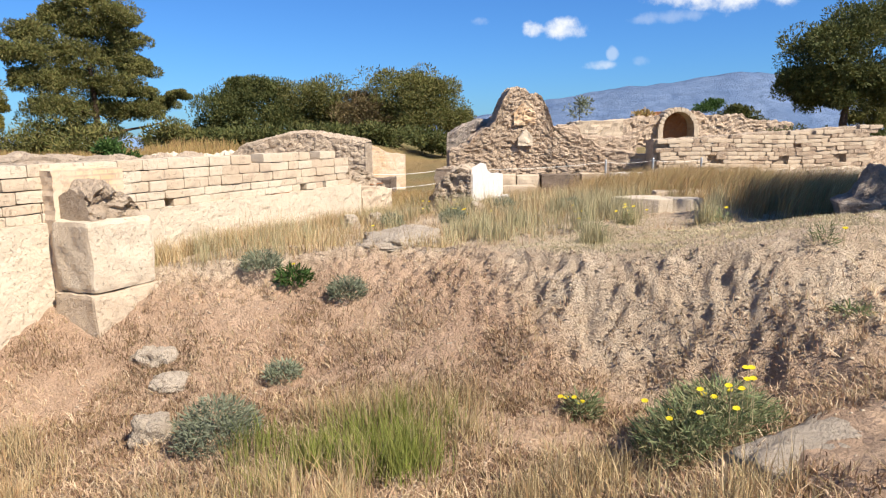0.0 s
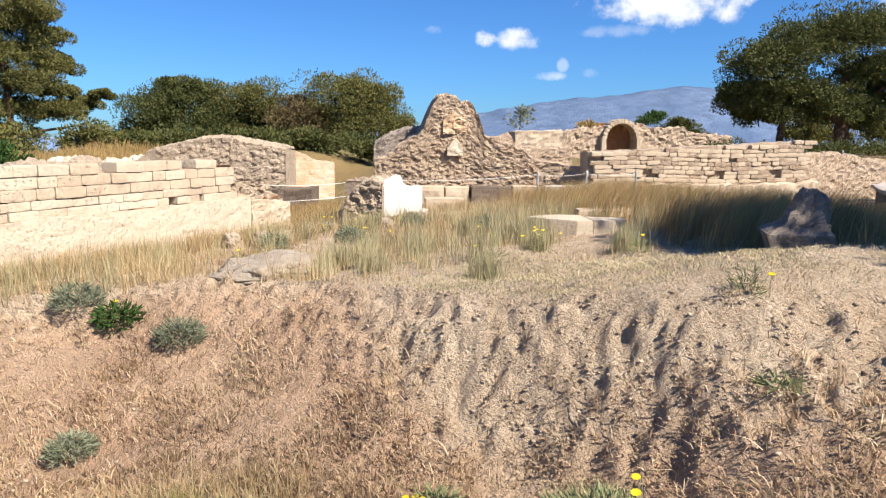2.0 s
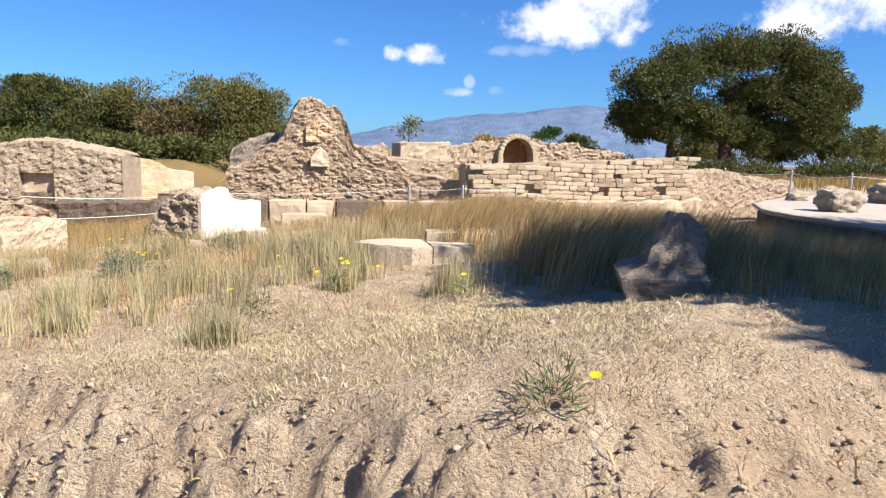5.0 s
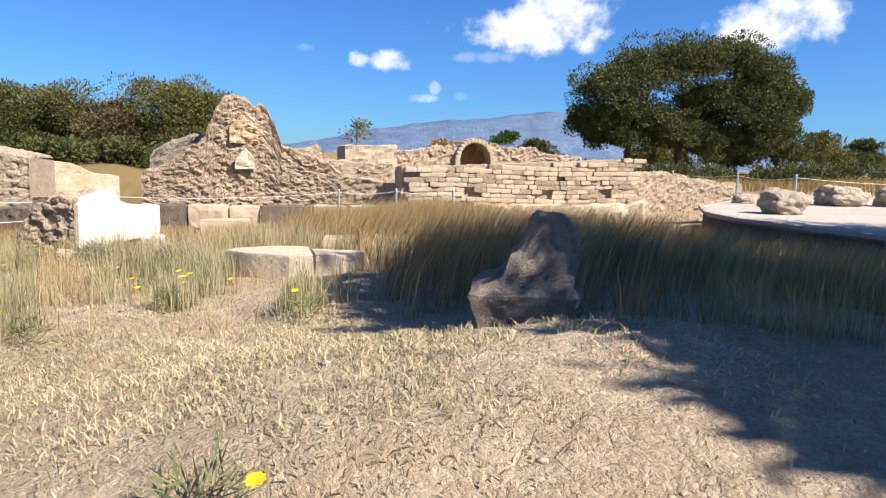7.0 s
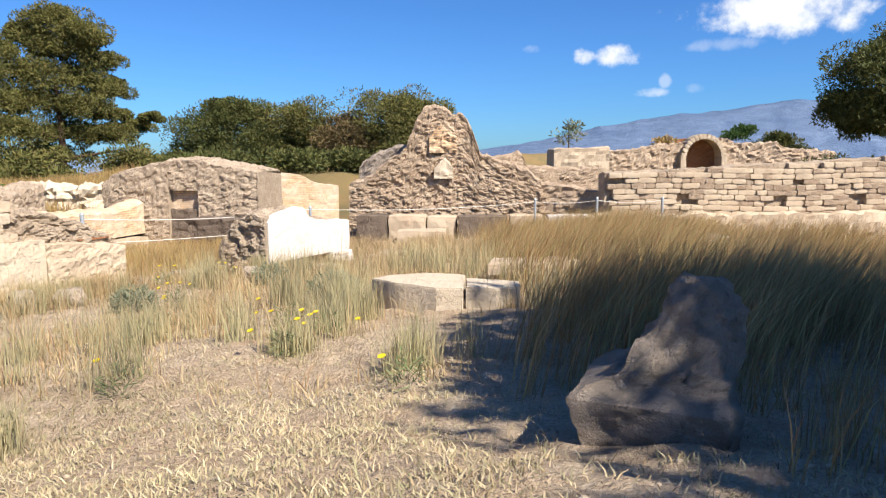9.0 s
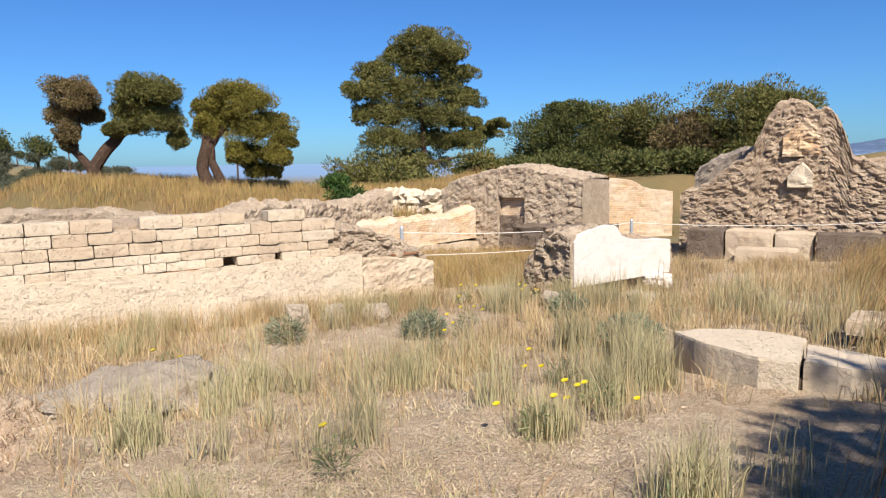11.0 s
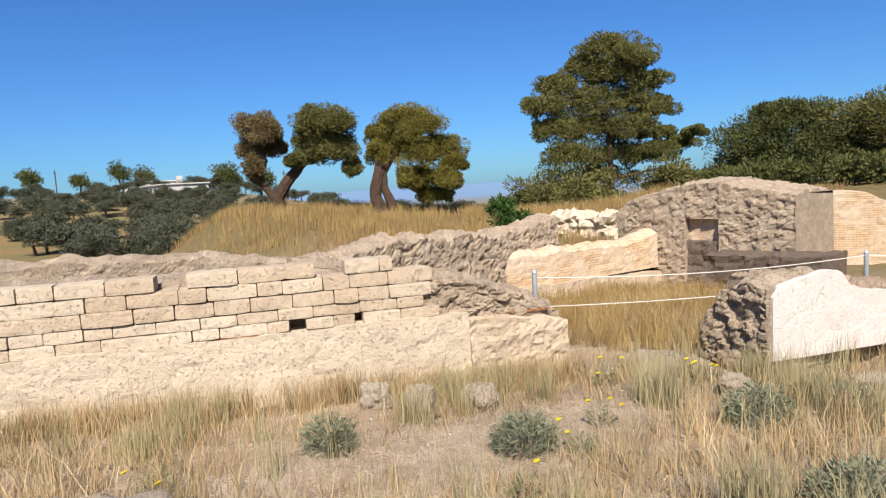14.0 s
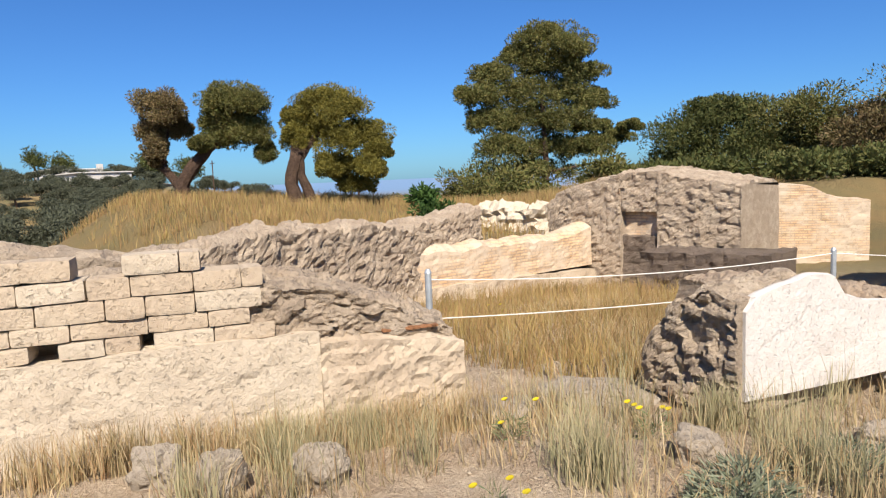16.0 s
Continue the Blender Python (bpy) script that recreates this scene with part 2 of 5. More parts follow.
FEATHER = leaf_mat("feather_grass", [(0.50, 0.35, 0.16), (0.42, 0.23, 0.11), (0.35, 0.29, 0.12), (0.62, 0.46, 0.24), (0.27, 0.27, 0.10)])
MEADOW = leaf_mat("meadow_grass", [(0.46, 0.32, 0.14), (0.40, 0.25, 0.12), (0.52, 0.40, 0.16), (0.34, 0.28, 0.10)])
PINE = leaf_mat("pine_needles", [(0.11, 0.135, 0.04), (0.165, 0.175, 0.05), (0.23, 0.20, 0.07), (0.12, 0.135, 0.045)], 0.25)
PINEDARK = leaf_mat("dark_pine_needles", [(0.07, 0.095, 0.03), (0.11, 0.13, 0.04), (0.155, 0.15, 0.05)], 0.25)
PINEBROWN = leaf_mat("browning_pine_needles", [(0.25, 0.185, 0.095), (0.20, 0.175, 0.075), (0.30, 0.21, 0.12)], 0.35)
PINEYELLOW = leaf_mat("yellow_green_needles", [(0.21, 0.195, 0.04), (0.30, 0.26, 0.06), (0.15, 0.155, 0.038)], 0.35)
OLIVE = leaf_mat("olive_leaves", [(0.085, 0.100, 0.065), (0.125, 0.135, 0.090), (0.065, 0.078, 0.045)], 0.15)
BUSH = leaf_mat("green_bush_leaves", [(0.055, 0.12, 0.03), (0.085, 0.16, 0.04), (0.04, 0.085, 0.02)], 0.25)
SAGE = leaf_mat("grey_green_leaves", [(0.22, 0.26, 0.17), (0.30, 0.33, 0.23), (0.16, 0.20, 0.12)], 0.25)
YELLOW = leaf_mat("yellow_petals", [(0.85, 0.68, 0.02), (0.90, 0.75, 0.04)], 0.3)
BARK = stone_mat("pine_bark", (0.24, 0.16, 0.11), (0.14, 0.09, 0.065), (0.07, 0.05, 0.04), 3.0, 0.6, 0.04, False)
# distance haze is painted into these blue rock colours
MOUNTAIN = stone_mat("haze_tinted_mountain", (0.24, 0.34, 0.52), (0.15, 0.24, 0.42), (0.10, 0.175, 0.33), 0.006, 0.7, 3.0, False)


def plain_mat(name, col, rough=0.6, metal=0.0):
    m, n, l, b = mat_base(name, rough)
    pos = n.new("ShaderNodeNewGeometry").outputs["Position"]
    c = mix(n, l, noise_fac(n, l, pos, 9.0, 5), col, tuple(v * 0.8 for v in col))
    l.new(c, b.inputs["Base Color"])
    b.inputs["Metallic"].default_value = metal
    return m


STEEL = plain_mat("galvanised_steel", (0.40, 0.43, 0.45), 0.5, 0.4)
ROPE = plain_mat("white_rope", (0.72, 0.69, 0.62), 0.9)
GLASS = plain_mat("dark_pane", (0.05, 0.06, 0.07), 0.15)


# ---- numbers on the ground ----
def smooth(v):
    v = np.clip(v, 0, 1)
    return v * v * (3 - 2 * v)


def hashed(i, j, k):
    v = np.sin(i * 127.1 + j * 311.7 + k * 74.7) * 43758.5453
    return v - np.floor(v)


def vnoise(x, y, scale, seed=0):
    x, y = np.asarray(x, float) / scale, np.asarray(y, float) / scale
    i, j = np.floor(x), np.floor(y)
    u, v = smooth(x - i), smooth(y - j)
    a, b = hashed(i, j, seed), hashed(i + 1, j, seed)
    c, d = hashed(i, j + 1, seed), hashed(i + 1, j + 1, seed)
    return (a * (1 - u) + b * u) * (1 - v) + (c * (1 - u) + d * u) * v


PIT_RIM = [(-9, 9.3), (-5.2, 9.0), (-3.3, 9.3), (-2.2, 9.5), (-0.75, 9.85), (0.2, 9.2), (0.9, 8.4), (1.6, 7.68), (2.8, 6.87), (3.5, 6.42), (4.2, 6.27), (5.0, 6.3), (6.5, 6.2), (8, 5),
           (8, -4), (-9, -4)]


def clods(x, y, size, seed=0):
    """Distance to the nearest of scattered points, in cells: 0 at a clod's middle."""
    x, y = np.asarray(x, float) / size, np.asarray(y, float) / size
    i, j = np.floor(x), np.floor(y)
    best = np.full(x.shape, 9.0)
    for a in (-1, 0, 1):
        for b in (-1, 0, 1):
            px, py = i + a + hashed(i + a, j + b, seed), j + b + hashed(i + a, j + b, seed + 1)
            best = np.minimum(best, np.hypot(x - px, y - py))
    return np.clip(best, 0, 1)


def pit_depth(x, y):
    """Metres inside the rim of the pit, 0 outside."""
    x, y = np.asarray(x, float), np.asarray(y, float)
    best, inside = np.full(x.shape, 1e9), np.zeros(x.shape, bool)
    for (ax, ay), (bx, by) in zip(PIT_RIM, PIT_RIM[1:] + PIT_RIM[:1]):
        dx, dy = bx - ax, by - ay
        s = np.clip(((x - ax) * dx + (y - ay) * dy) / (dx * dx + dy * dy), 0, 1)
        best = np.minimum(best, np.hypot(x - ax - s * dx, y - ay - s * dy))
        cross = (ay > y) != (by > y)
        xi = ax + (y - ay) / (dy if dy else 1e-9) * dx
        inside ^= cross & (x < xi)
    return np.where(inside, best, 0.0)


def ground(x, y):
    x, y = np.asarray(x, float), np.asarray(y, float)
    near = smooth((60 - np.hypot(x, y - 10)) / 30)
    z = 0.06 + 0.055 * (np.clip(x, -12, 7) - 1.5) - 0.052 * (np.clip(y, 7, 30) - 9.0)
    z = z + 0.27 * np.exp(-((x - 4.6) ** 2 / 3.0 + (y - 7.4) ** 2 / 1.3)) + 0.14 * np.exp(-((x - 3.8) ** 2 / 1.2 + (y - 6.6) ** 2 / 0.4))
    z = np.where(y < 6, z - 0.10 * (6 - np.clip(y, -2, 6)) * 0.5, z)
    z = z - 0.55 * smooth((x - 7) / 4) * smooth((y - 5) / 4) + 0.45 * smooth((x - 5) / 5) * smooth((y - 18) / 6)
    # earth bank behind the ruins
    bank = smooth((-(x + 8.5) + 0.25 * (y - 20)) / 5) * smooth((y - 16.5 + 0.1 * x) / 5)
    bank = bank * (1 - 0.85 * smooth((-x - 17) / 6) * smooth((y - 33 - 0.3 * (x + 17)) / 12))
    z = z + bank * (1.35 + 0.015 * np.clip(y - 20, 0, 40) + 0.10 * np.clip(-x - 14, 0, 12))
    z = z + 0.7 * smooth((y - 33) / 14) * (1 - 0.5 * bank) * smooth((x + 24) / 6)
    # olive field to the west: falls, then climbs to the house
    west = smooth((-x - 30) / 15)
    z = z * (1 - west) + west * (-4.2 + 9.5 * smooth((-x - 95) / 110) * smooth((125 - y) / 40))
    z = z + 1.2 * smooth((np.hypot(x, y) - 70) / 60) * smooth((x + 4) / 20)
    d = pit_depth(x + 0.12 * (vnoise(x, y, 0.5, 3) - 0.5), y + 0.12 * (vnoise(x, y, 0.45, 4) - 0.5))
    across = (x - 0.1) * -0.75 + (y - 0.9) * 0.66
    floor_z = -0.2 - 0.8 * smooth((across + 0.6) / 2.6) - 0.13 * np.clip(-x - 0.3, 0, 4)
    wide = np.interp(x, [-1, 0, 1, 2, 2.8, 3.4, 5], [2.5, 2.1, 1.5, 1.15, 1.15, 1.5, 1.7])
    z = z - np.maximum(z - floor_z, 0) * smooth(d / wide) ** 0.85
    rough = near * ((vnoise(x, y, 1.1, 1) - 0.5) * 0.10 + (vnoise(x, y, 0.33, 2) - 0.5) * 0.06 + (vnoise(x, y, 0.12, 5) - 0.5) * 0.035)
    steep = smooth(d / 0.25) * (1 - smooth((d - 0.6) / 0.8))
    z = z + rough + steep * (np.abs(vnoise(x, y, 0.16, 6) - 0.5) + np.abs(vnoise(x, y, 0.3, 7) - 0.5) - 0.5) * 0.10 + steep * (vnoise(x, y, 0.075, 8) - 0.5) * 0.07
    crumb = near * smooth(d / 0.2)
    z = z + (0.35 - clods(x, y, 0.17, 11)) * 0.11 * steep + (0.4 - clods(x, y, 0.11, 13)) * 0.04 * crumb * (0.4 + 0.6 * vnoise(x, y, 0.7, 12))
    return z


def gz(x, y):
    return float(ground(np.array([x]), np.array([y]))[0])


# ---- helpers for meshes ----
def link_mesh(name, verts, faces, material, parent=None, smooth_faces=False):
    me = bpy.data.meshes.new(name)
    me.from_pydata([tuple(v) for v in verts], [], faces)
    me.materials.append(material)
    if smooth_faces:
        me.polygons.foreach_set("use_smooth", [True] * len(me.polygons))
    me.update()
    ob = new(name, me)
    if parent is not None:
        ob.parent = parent
    return ob


def tri_mesh(name, verts, tris, material, parent=None):
    """A large mesh of triangles from arrays."""
    me = bpy.data.meshes.new(name)
    me.vertices.add(len(verts))
    me.vertices.foreach_set("co", np.ascontiguousarray(verts, np.float32).ravel())
    me.loops.add(tris.size)
    me.loops.foreach_set("vertex_index", np.ascontiguousarray(tris, np.int32).ravel())
    me.polygons.add(len(tris))
    me.polygons.foreach_set("loop_start", np.arange(0, tris.size, 3, dtype=np.int32))
    me.update(calc_edges=True)
    me.materials.append(material)
    ob = new(name, me)
    if parent is not None:
        ob.parent = parent
    return ob


def part(name, bm, material, parent=None, label=""):
    me = bpy.data.meshes.new(name)
    bm.to_mesh(me)
    bm.free()
    me.materials.append(material)
    ob = new(name, me)
    if parent is not None:
        ob.parent = parent
    if label:
        ob["label"] = label
    return ob


def empty(name, x, y, z):
    ob = new(name)
    ob.location = (x, y, z)
    return ob


def adopt(ob, parent):
    """Parent a mesh built in world coordinates."""
    ob.parent = parent
    ob.matrix_parent_inverse = Matrix.Translation(parent.location).inverted()
    return ob


def cells(p, size, flat=1.0):
    q = Vector((p.x / size, p.y / size, p.z / (size * flat)))
    d, pts = noise.voronoi(q)
    joint = min(1.0, (d[1] - d[0]) * 5.0)
    return 0.25 + 0.45 * joint + 0.5 * noise.cell(pts[0] * 37.0)


def ruin(name, p0, p1, thick, profile, base, material, res=0.12, rough=0.05, stone=0.22, flat=0.6, lump=0.08, topround=0.15, parent=None, seed=0.0):
    """A ruined wall from p0 to p1 (its front is to the right of that way), thickness going to the left, top height by profile of (metres along, z)."""
    p0, p1 = Vector((*p0, 0)), Vector((*p1, 0))
    run = p1 - p0
    length = run.length
    d = run.normalized()
    back = Vector((-d.y, d.x, 0))
    ss, zs = [a for a, b in profile], [b for a, b in profile]
    nl = max(2, int(length / res) + 1)
    zmax = max(zs)
    nf, nt = max(2, int((zmax - base) / res) + 1), max(2, int(thick / res) + 1)
    nb = max(2, nf // 2)
    verts, ring = [], nf + nt + nb
    off = Vector((seed * 13.7, seed * 7.1, seed * 3.3))
    for i in range(nl):
        s = length * i / (nl - 1)
        top = float(np.interp(s, ss, zs))
        g = p0 + d * s
        top += lump * (noise.noise(Vector((g.x * 1.7, g.y * 1.7, seed))) + 0.6 * noise.noise(Vector((g.x * 5, g.y * 5, seed + 4))))
        for k in range(ring):
            if k < nf:
                f = k / (nf - 1)
                q, n = g + Vector((0, 0, base + (top - base) * f)), -back
                if f > 0.9:
                    n = (-back + Vector((0, 0, (f - 0.9) * 10))).normalized()
            elif k < nf + nt:
                f = (k - nf + 0.5) / nt
                q, n = g + back * (thick * f) + Vector((0, 0, top + topround * math.sin(f * math.pi) * 0.5)), Vector((0, 0, 1))
            else:
                f = 1 - (k - nf - nt) / (nb - 1)
                q, n = g + back * thick + Vector((0, 0, base + (top - base) * f)), back
            c = cells(q + off, stone, flat)
            amp = rough * (c - 0.6) + rough * 0.7 * noise.noise(q * 2.3 + off) + rough * 0.5 * noise.noise(q * 6 + off)
            verts.append(q + n * amp)
    faces = []
    for i in range(nl - 1):
        for k in range(ring - 1):
            a = i * ring + k
            faces.append((a, a + ring, a + ring + 1, a + 1))
    faces.append(tuple(range(ring)))
    faces.append(tuple(range((nl - 1) * ring + ring - 1, (nl - 1) * ring - 1, -1)))
    ob = link_mesh(name, verts, faces, material)
    if parent is not None:
        adopt(ob, parent)
    return ob


def block_mesh(name, lx, ly, lz, material, wear=0.02, seed=0, cuts=2):
    """A hewn block, centred on its base, with worn edges."""
    bm = bmesh.new()
    bmesh.ops.create_cube(bm, size=1)
    bmesh.ops.subdivide_edges(bm, edges=bm.edges[:], cuts=cuts, use_grid_fill=True)
    off = Vector((seed * 3.17, seed * 1.31, seed * 2.71))
    for v in bm.verts:
        c = v.co.copy()
        hits = sum(abs(abs(a) - 0.5) < 1e-4 for a in c)
        p = Vector((c.x * lx, c.y * ly, (c.z + 0.5) * lz))
        if hits >= 2:
            m = 0.35 if hits == 2 else 0.8
            p -= Vector((math.copysign(wear * m, c.x), math.copysign(wear * m, c.y), math.copysign(wear * m, c.z)))
        w = Vector((noise.noise(p * 4 + off), noise.noise(p * 4 + off * 2), noise.noise(p * 4 + off * 3)))
        v.co = p + w * wear
    me = bpy.data.meshes.new(name)
    bm.to_mesh(me)
    bm.free()
    me.materials.append(material)
    return me


def boulder(name, x, y, z, sx, sy, sz, material, label, category="rock", seed=0, rot=0, sub=5, rough=0.28, group=""):
    bm = bmesh.new()
    bmesh.ops.create_icosphere(bm, subdivisions=sub, radius=0.5)
    off = Vector((seed * 5.3, seed * 2.9, seed * 7.7))
    for v in bm.verts:
        p = v.co.copy()
        k = 1 + rough * noise.noise(p * 2.6 + off) + 0.12 * noise.noise(p * 7 + off) + 0.05 * noise.noise(p * 18 + off) - 0.10 * (1 - cells(p + off, 0.3))
        box = max(abs(p.x), abs(p.y), abs(p.z)) * 2
        p = p * k / (0.55 + 0.45 * box)
        v.co = Vector((p.x * sx, p.y * sy, p.z * sz))
    for f in bm.faces:
        f.smooth = True
    ob = part(name, bm, material)
    ob.matrix_world = pose(x, y, z, 0, 0, rot)
    return tagged(ob, label, category, group)


def blades(name, x, y, h, w, material, lean=0.35, z=None, seed=0, curl=0.0, wind=(0.0, 0.0)):
    """Many blades of grass, each a bent, tapering strip."""
    rng = np.random.default_rng(seed)
    n = len(x)
    z = ground(x, y) - 0.02 if z is None else z
    a = rng.uniform(0, 2 * np.pi, n)
    t = rng.uniform(0, 2 * np.pi, n)
    ln = np.abs(rng.normal(0, lean, n)) * h
    sx, sy = np.cos(a) * w * 0.5, np.sin(a) * w * 0.5
    lx, ly = np.cos(t) * ln + wind[0] * h, np.sin(t) * ln + wind[1] * h
    v = np.empty((n, 5, 3))
    v[:, 0] = np.stack([x - sx, y - sy, z], 1)
    v[:, 1] = np.stack([x + sx, y + sy, z], 1)
    v[:, 2] = np.stack([x - sx * 0.8 + lx * 0.35, y - sy * 0.8 + ly * 0.35, z + h * 0.55], 1)
    v[:, 3] = np.stack([x + sx * 0.8 + lx * 0.35, y + sy * 0.8 + ly * 0.35, z + h * 0.55], 1)
    v[:, 4] = np.stack([x + lx, y + ly, z + h * (1 - curl)], 1)
    b = np.arange(n)[:, None, None] * 5
    tris = (np.array([[0, 1, 3], [0, 3, 2], [2, 3, 4]])[None] + b).reshape(-1, 3)
    return tri_mesh(name, v.reshape(-1, 3), tris, material)


def scatter(n, x0, x1, y0, y1, seed, keep):
    rng = np.random.default_rng(seed)
    x, y = rng.uniform(x0, x1, n), rng.uniform(y0, y1, n)
    k = rng.uniform(0, 1, n) < keep(x, y)
    return x[k], y[k]


def tufted(n, x0, x1, y0, y1, seed, keep, per, spread):
    """Blades gathered into tufts."""
    cx, cy = scatter(n, x0, x1, y0, y1, seed, keep)
    rng = np.random.default_rng(seed + 500)
    x = np.repeat(cx, per) + rng.normal(0, spread, len(cx) * per)
    y = np.repeat(cy, per) + rng.normal(0, spread, len(cx) * per)
    return x, y


# ---- ground ----
def axis(lo, hi, fine, far):
    a = list(np.arange(lo, hi, fine))
    step, v = fine, hi
    while v < far:
        a.append(v)
        step *= 1.13
        v += step
    a.append(far)
    step, v = fine, lo
    while v > -far:
        step *= 1.13
        v -= step
        a.insert(0, max(v, -far))
    return np.array(a)


gx, gy = axis(-4.5, 6.0, 0.028, 4500.0), axis(4.0, 11.5, 0.028, 4500.0)
GX, GY = np.meshgrid(gx, gy)
GZ = ground(GX, GY)
nx, ny = len(gx), len(gy)
idx = np.arange(nx * ny).reshape(ny, nx)
quad = np.stack([idx[:-1, :-1], idx[:-1, 1:], idx[1:, 1:], idx[1:, :-1]], -1).reshape(-1, 4)
tris = np.concatenate([quad[:, [0, 1, 2]], quad[:, [0, 2, 3]]])
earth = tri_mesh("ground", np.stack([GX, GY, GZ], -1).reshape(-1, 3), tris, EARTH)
# haze: how much of the painted distance tint, rising from 130 m outward
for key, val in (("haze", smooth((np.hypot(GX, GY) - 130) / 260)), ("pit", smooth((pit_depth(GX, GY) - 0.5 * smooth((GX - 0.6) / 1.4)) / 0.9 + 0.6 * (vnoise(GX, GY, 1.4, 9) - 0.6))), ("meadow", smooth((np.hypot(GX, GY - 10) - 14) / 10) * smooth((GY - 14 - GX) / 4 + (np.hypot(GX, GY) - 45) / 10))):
    at = earth.data.attributes.new(key, "FLOAT", "POINT")
    at.data.foreach_set("value", np.ascontiguousarray(val, np.float32).ravel())
tagged(earth, "pale stony earth with a pinkish eroded pit", "ground", kind="structure")

# distant mountain, its haze carried by the blue material
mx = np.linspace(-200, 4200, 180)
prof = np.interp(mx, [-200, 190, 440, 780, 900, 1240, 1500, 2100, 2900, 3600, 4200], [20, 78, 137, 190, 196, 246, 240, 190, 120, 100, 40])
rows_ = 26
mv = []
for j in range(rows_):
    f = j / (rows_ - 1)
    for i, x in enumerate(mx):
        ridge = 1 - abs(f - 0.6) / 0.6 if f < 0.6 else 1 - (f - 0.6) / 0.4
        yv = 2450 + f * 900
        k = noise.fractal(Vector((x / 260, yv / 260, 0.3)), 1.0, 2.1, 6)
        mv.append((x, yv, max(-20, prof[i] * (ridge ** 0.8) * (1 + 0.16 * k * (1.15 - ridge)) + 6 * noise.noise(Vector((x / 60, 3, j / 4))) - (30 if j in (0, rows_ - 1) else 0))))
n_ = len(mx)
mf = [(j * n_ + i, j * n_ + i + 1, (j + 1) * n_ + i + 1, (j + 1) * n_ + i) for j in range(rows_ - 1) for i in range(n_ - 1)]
tagged(link_mesh("backdrop_mountain", mv, mf, MOUNTAIN, None, True), "mountain ridge with rocky slopes, painted hazy blue", "mountain", kind="structure")

# ---- long ashlar wall beside the field ----
D, O = Vector((0.441, 0.898, 0)).normalized(), Vector((-2.58, 12.9, 0))
B = Vector((-D.y, D.x, 0))


def on_wall(s, back=0.0):
    p = O + D * s + B * back
    return (p.x, p.y)


long_wall = empty("ashlar_wall", -3.5, 11.0, -0.5)
tagged(long_wall, "ruined pale ashlar wall with a smooth plinth and small square holes", "wall")
ruin("plinth", on_wall(-8.5), on_wall(1.9), 0.7, [(0, 0.455), (10.4, 0.455)], -1.7, PALE, 0.05, 0.016, 0.6, 0.6, 0.015, 0.02, long_wall, 1)
ruin("end_block", on_wall(1.9, -0.03), on_wall(3.1, -0.03), 0.75, [(0, 0.38), (0.9, 0.30), (1.2, 0.24)], -0.9, LIMESTONE, 0.05, 0.03, 0.12, 0.8, 0.02, 0.05, long_wall, 2)
ruin("core", on_wall(-8.5, 0.31), on_wall(1.5, 0.31), 0.9, [(0, 1.10), (3, 1.12), (7, 1.05), (10, 0.86)], -0.5, CORE, 0.08, 0.05, 0.2, 0.6, 0.06, 0.12, long_wall, 3)
ruin("rubble_end", on_wall(1.38, 0.07), on_wall(3.05, 0.10), 0.95, [(0, 0.90), (0.6, 0.80), (1.2, 0.55), (1.67, 0.34)], 0.2, CORE, 0.03, 0.06, 0.16, 0.6, 0.06, 0.12, long_wall, 4)
rngb = random.Random(4)
z, row = 0.455, 0
while z < 1.12:
    hgt = rngb.choice((0.125, 0.14, 0.155))
    s = -8.4 + rngb.uniform(0, 0.3)
    stop = 1.45 - 0.04 * row + rngb.uniform(-0.1, 0.1) - (0.35 if row > 3 else 0)
    while s < stop:
        ln = rngb.uniform(0.26, 0.52)
        ln = min(ln, stop - s + 0.08)
        gaps = [(-0.09, 0.08), (-3.24, -3.07), (0.62, 0.70)] if row == 0 else []
        for a, b in gaps:
            if s < a < s + ln:
                ln = a - s
            elif a <= s < b:
                s = b
        missing = row >= 4 and rngb.random() < 0.12
        if not missing and ln > 0.06:
            me = block_mesh("ashlar_block", ln - rngb.uniform(0.001, 0.006), 0.30, hgt - rngb.uniform(0.001, 0.008), LIMESTONE if rngb.random() < 0.55 else PALE, 0.008, rngb.random() * 50, 4)
            ob = new("ashlar_block", me)
            x, y = on_wall(s + ln / 2, 0.19 + rngb.uniform(-0.014, 0.014))
            ob.matrix_world = pose(x, y, z, 0, rngb.uniform(-0.6, 0.6), math.degrees(math.atan2(D.y, D.x)))
            adopt(ob, long_wall)
        s += ln
    z += hgt
    row += 1
s = -8.0
while s < 2.6:
    ln = rngb.uniform(0.3, 0.6)
    if rngb.random() < 0.4:
        ob = new("tile", block_mesh("tile", ln, 0.2, 0.03, TILE, 0.006, s, 1))
        x, y = on_wall(s + ln / 2, 0.125 if s < 1.3 else 0.16)
        ob.matrix_world = pose(x, y, 0.425 if s < 1.6 else 0.37, 0, 0, math.degrees(math.atan2(D.y, D.x)))
        adopt(ob, long_wall)
    s += ln + 0.04

# rubble wall behind it, and the stony foot of the bank
back_wall = ruin("rubble_wall", on_wall(-7.5, 3.0), on_wall(0.9, 3.2), 0.8, [(0, 0.75), (1.5, 1.0), (2.4, 1.18), (5, 1.12), (6.6, 1.0), (8.4, 0.7)], -0.9, CORE, 0.05, 0.04, 0.18, 0.6, 0.08, 0.15, None, 5)
tagged(back_wall, "low rough rubble wall of pale stones", "wall")
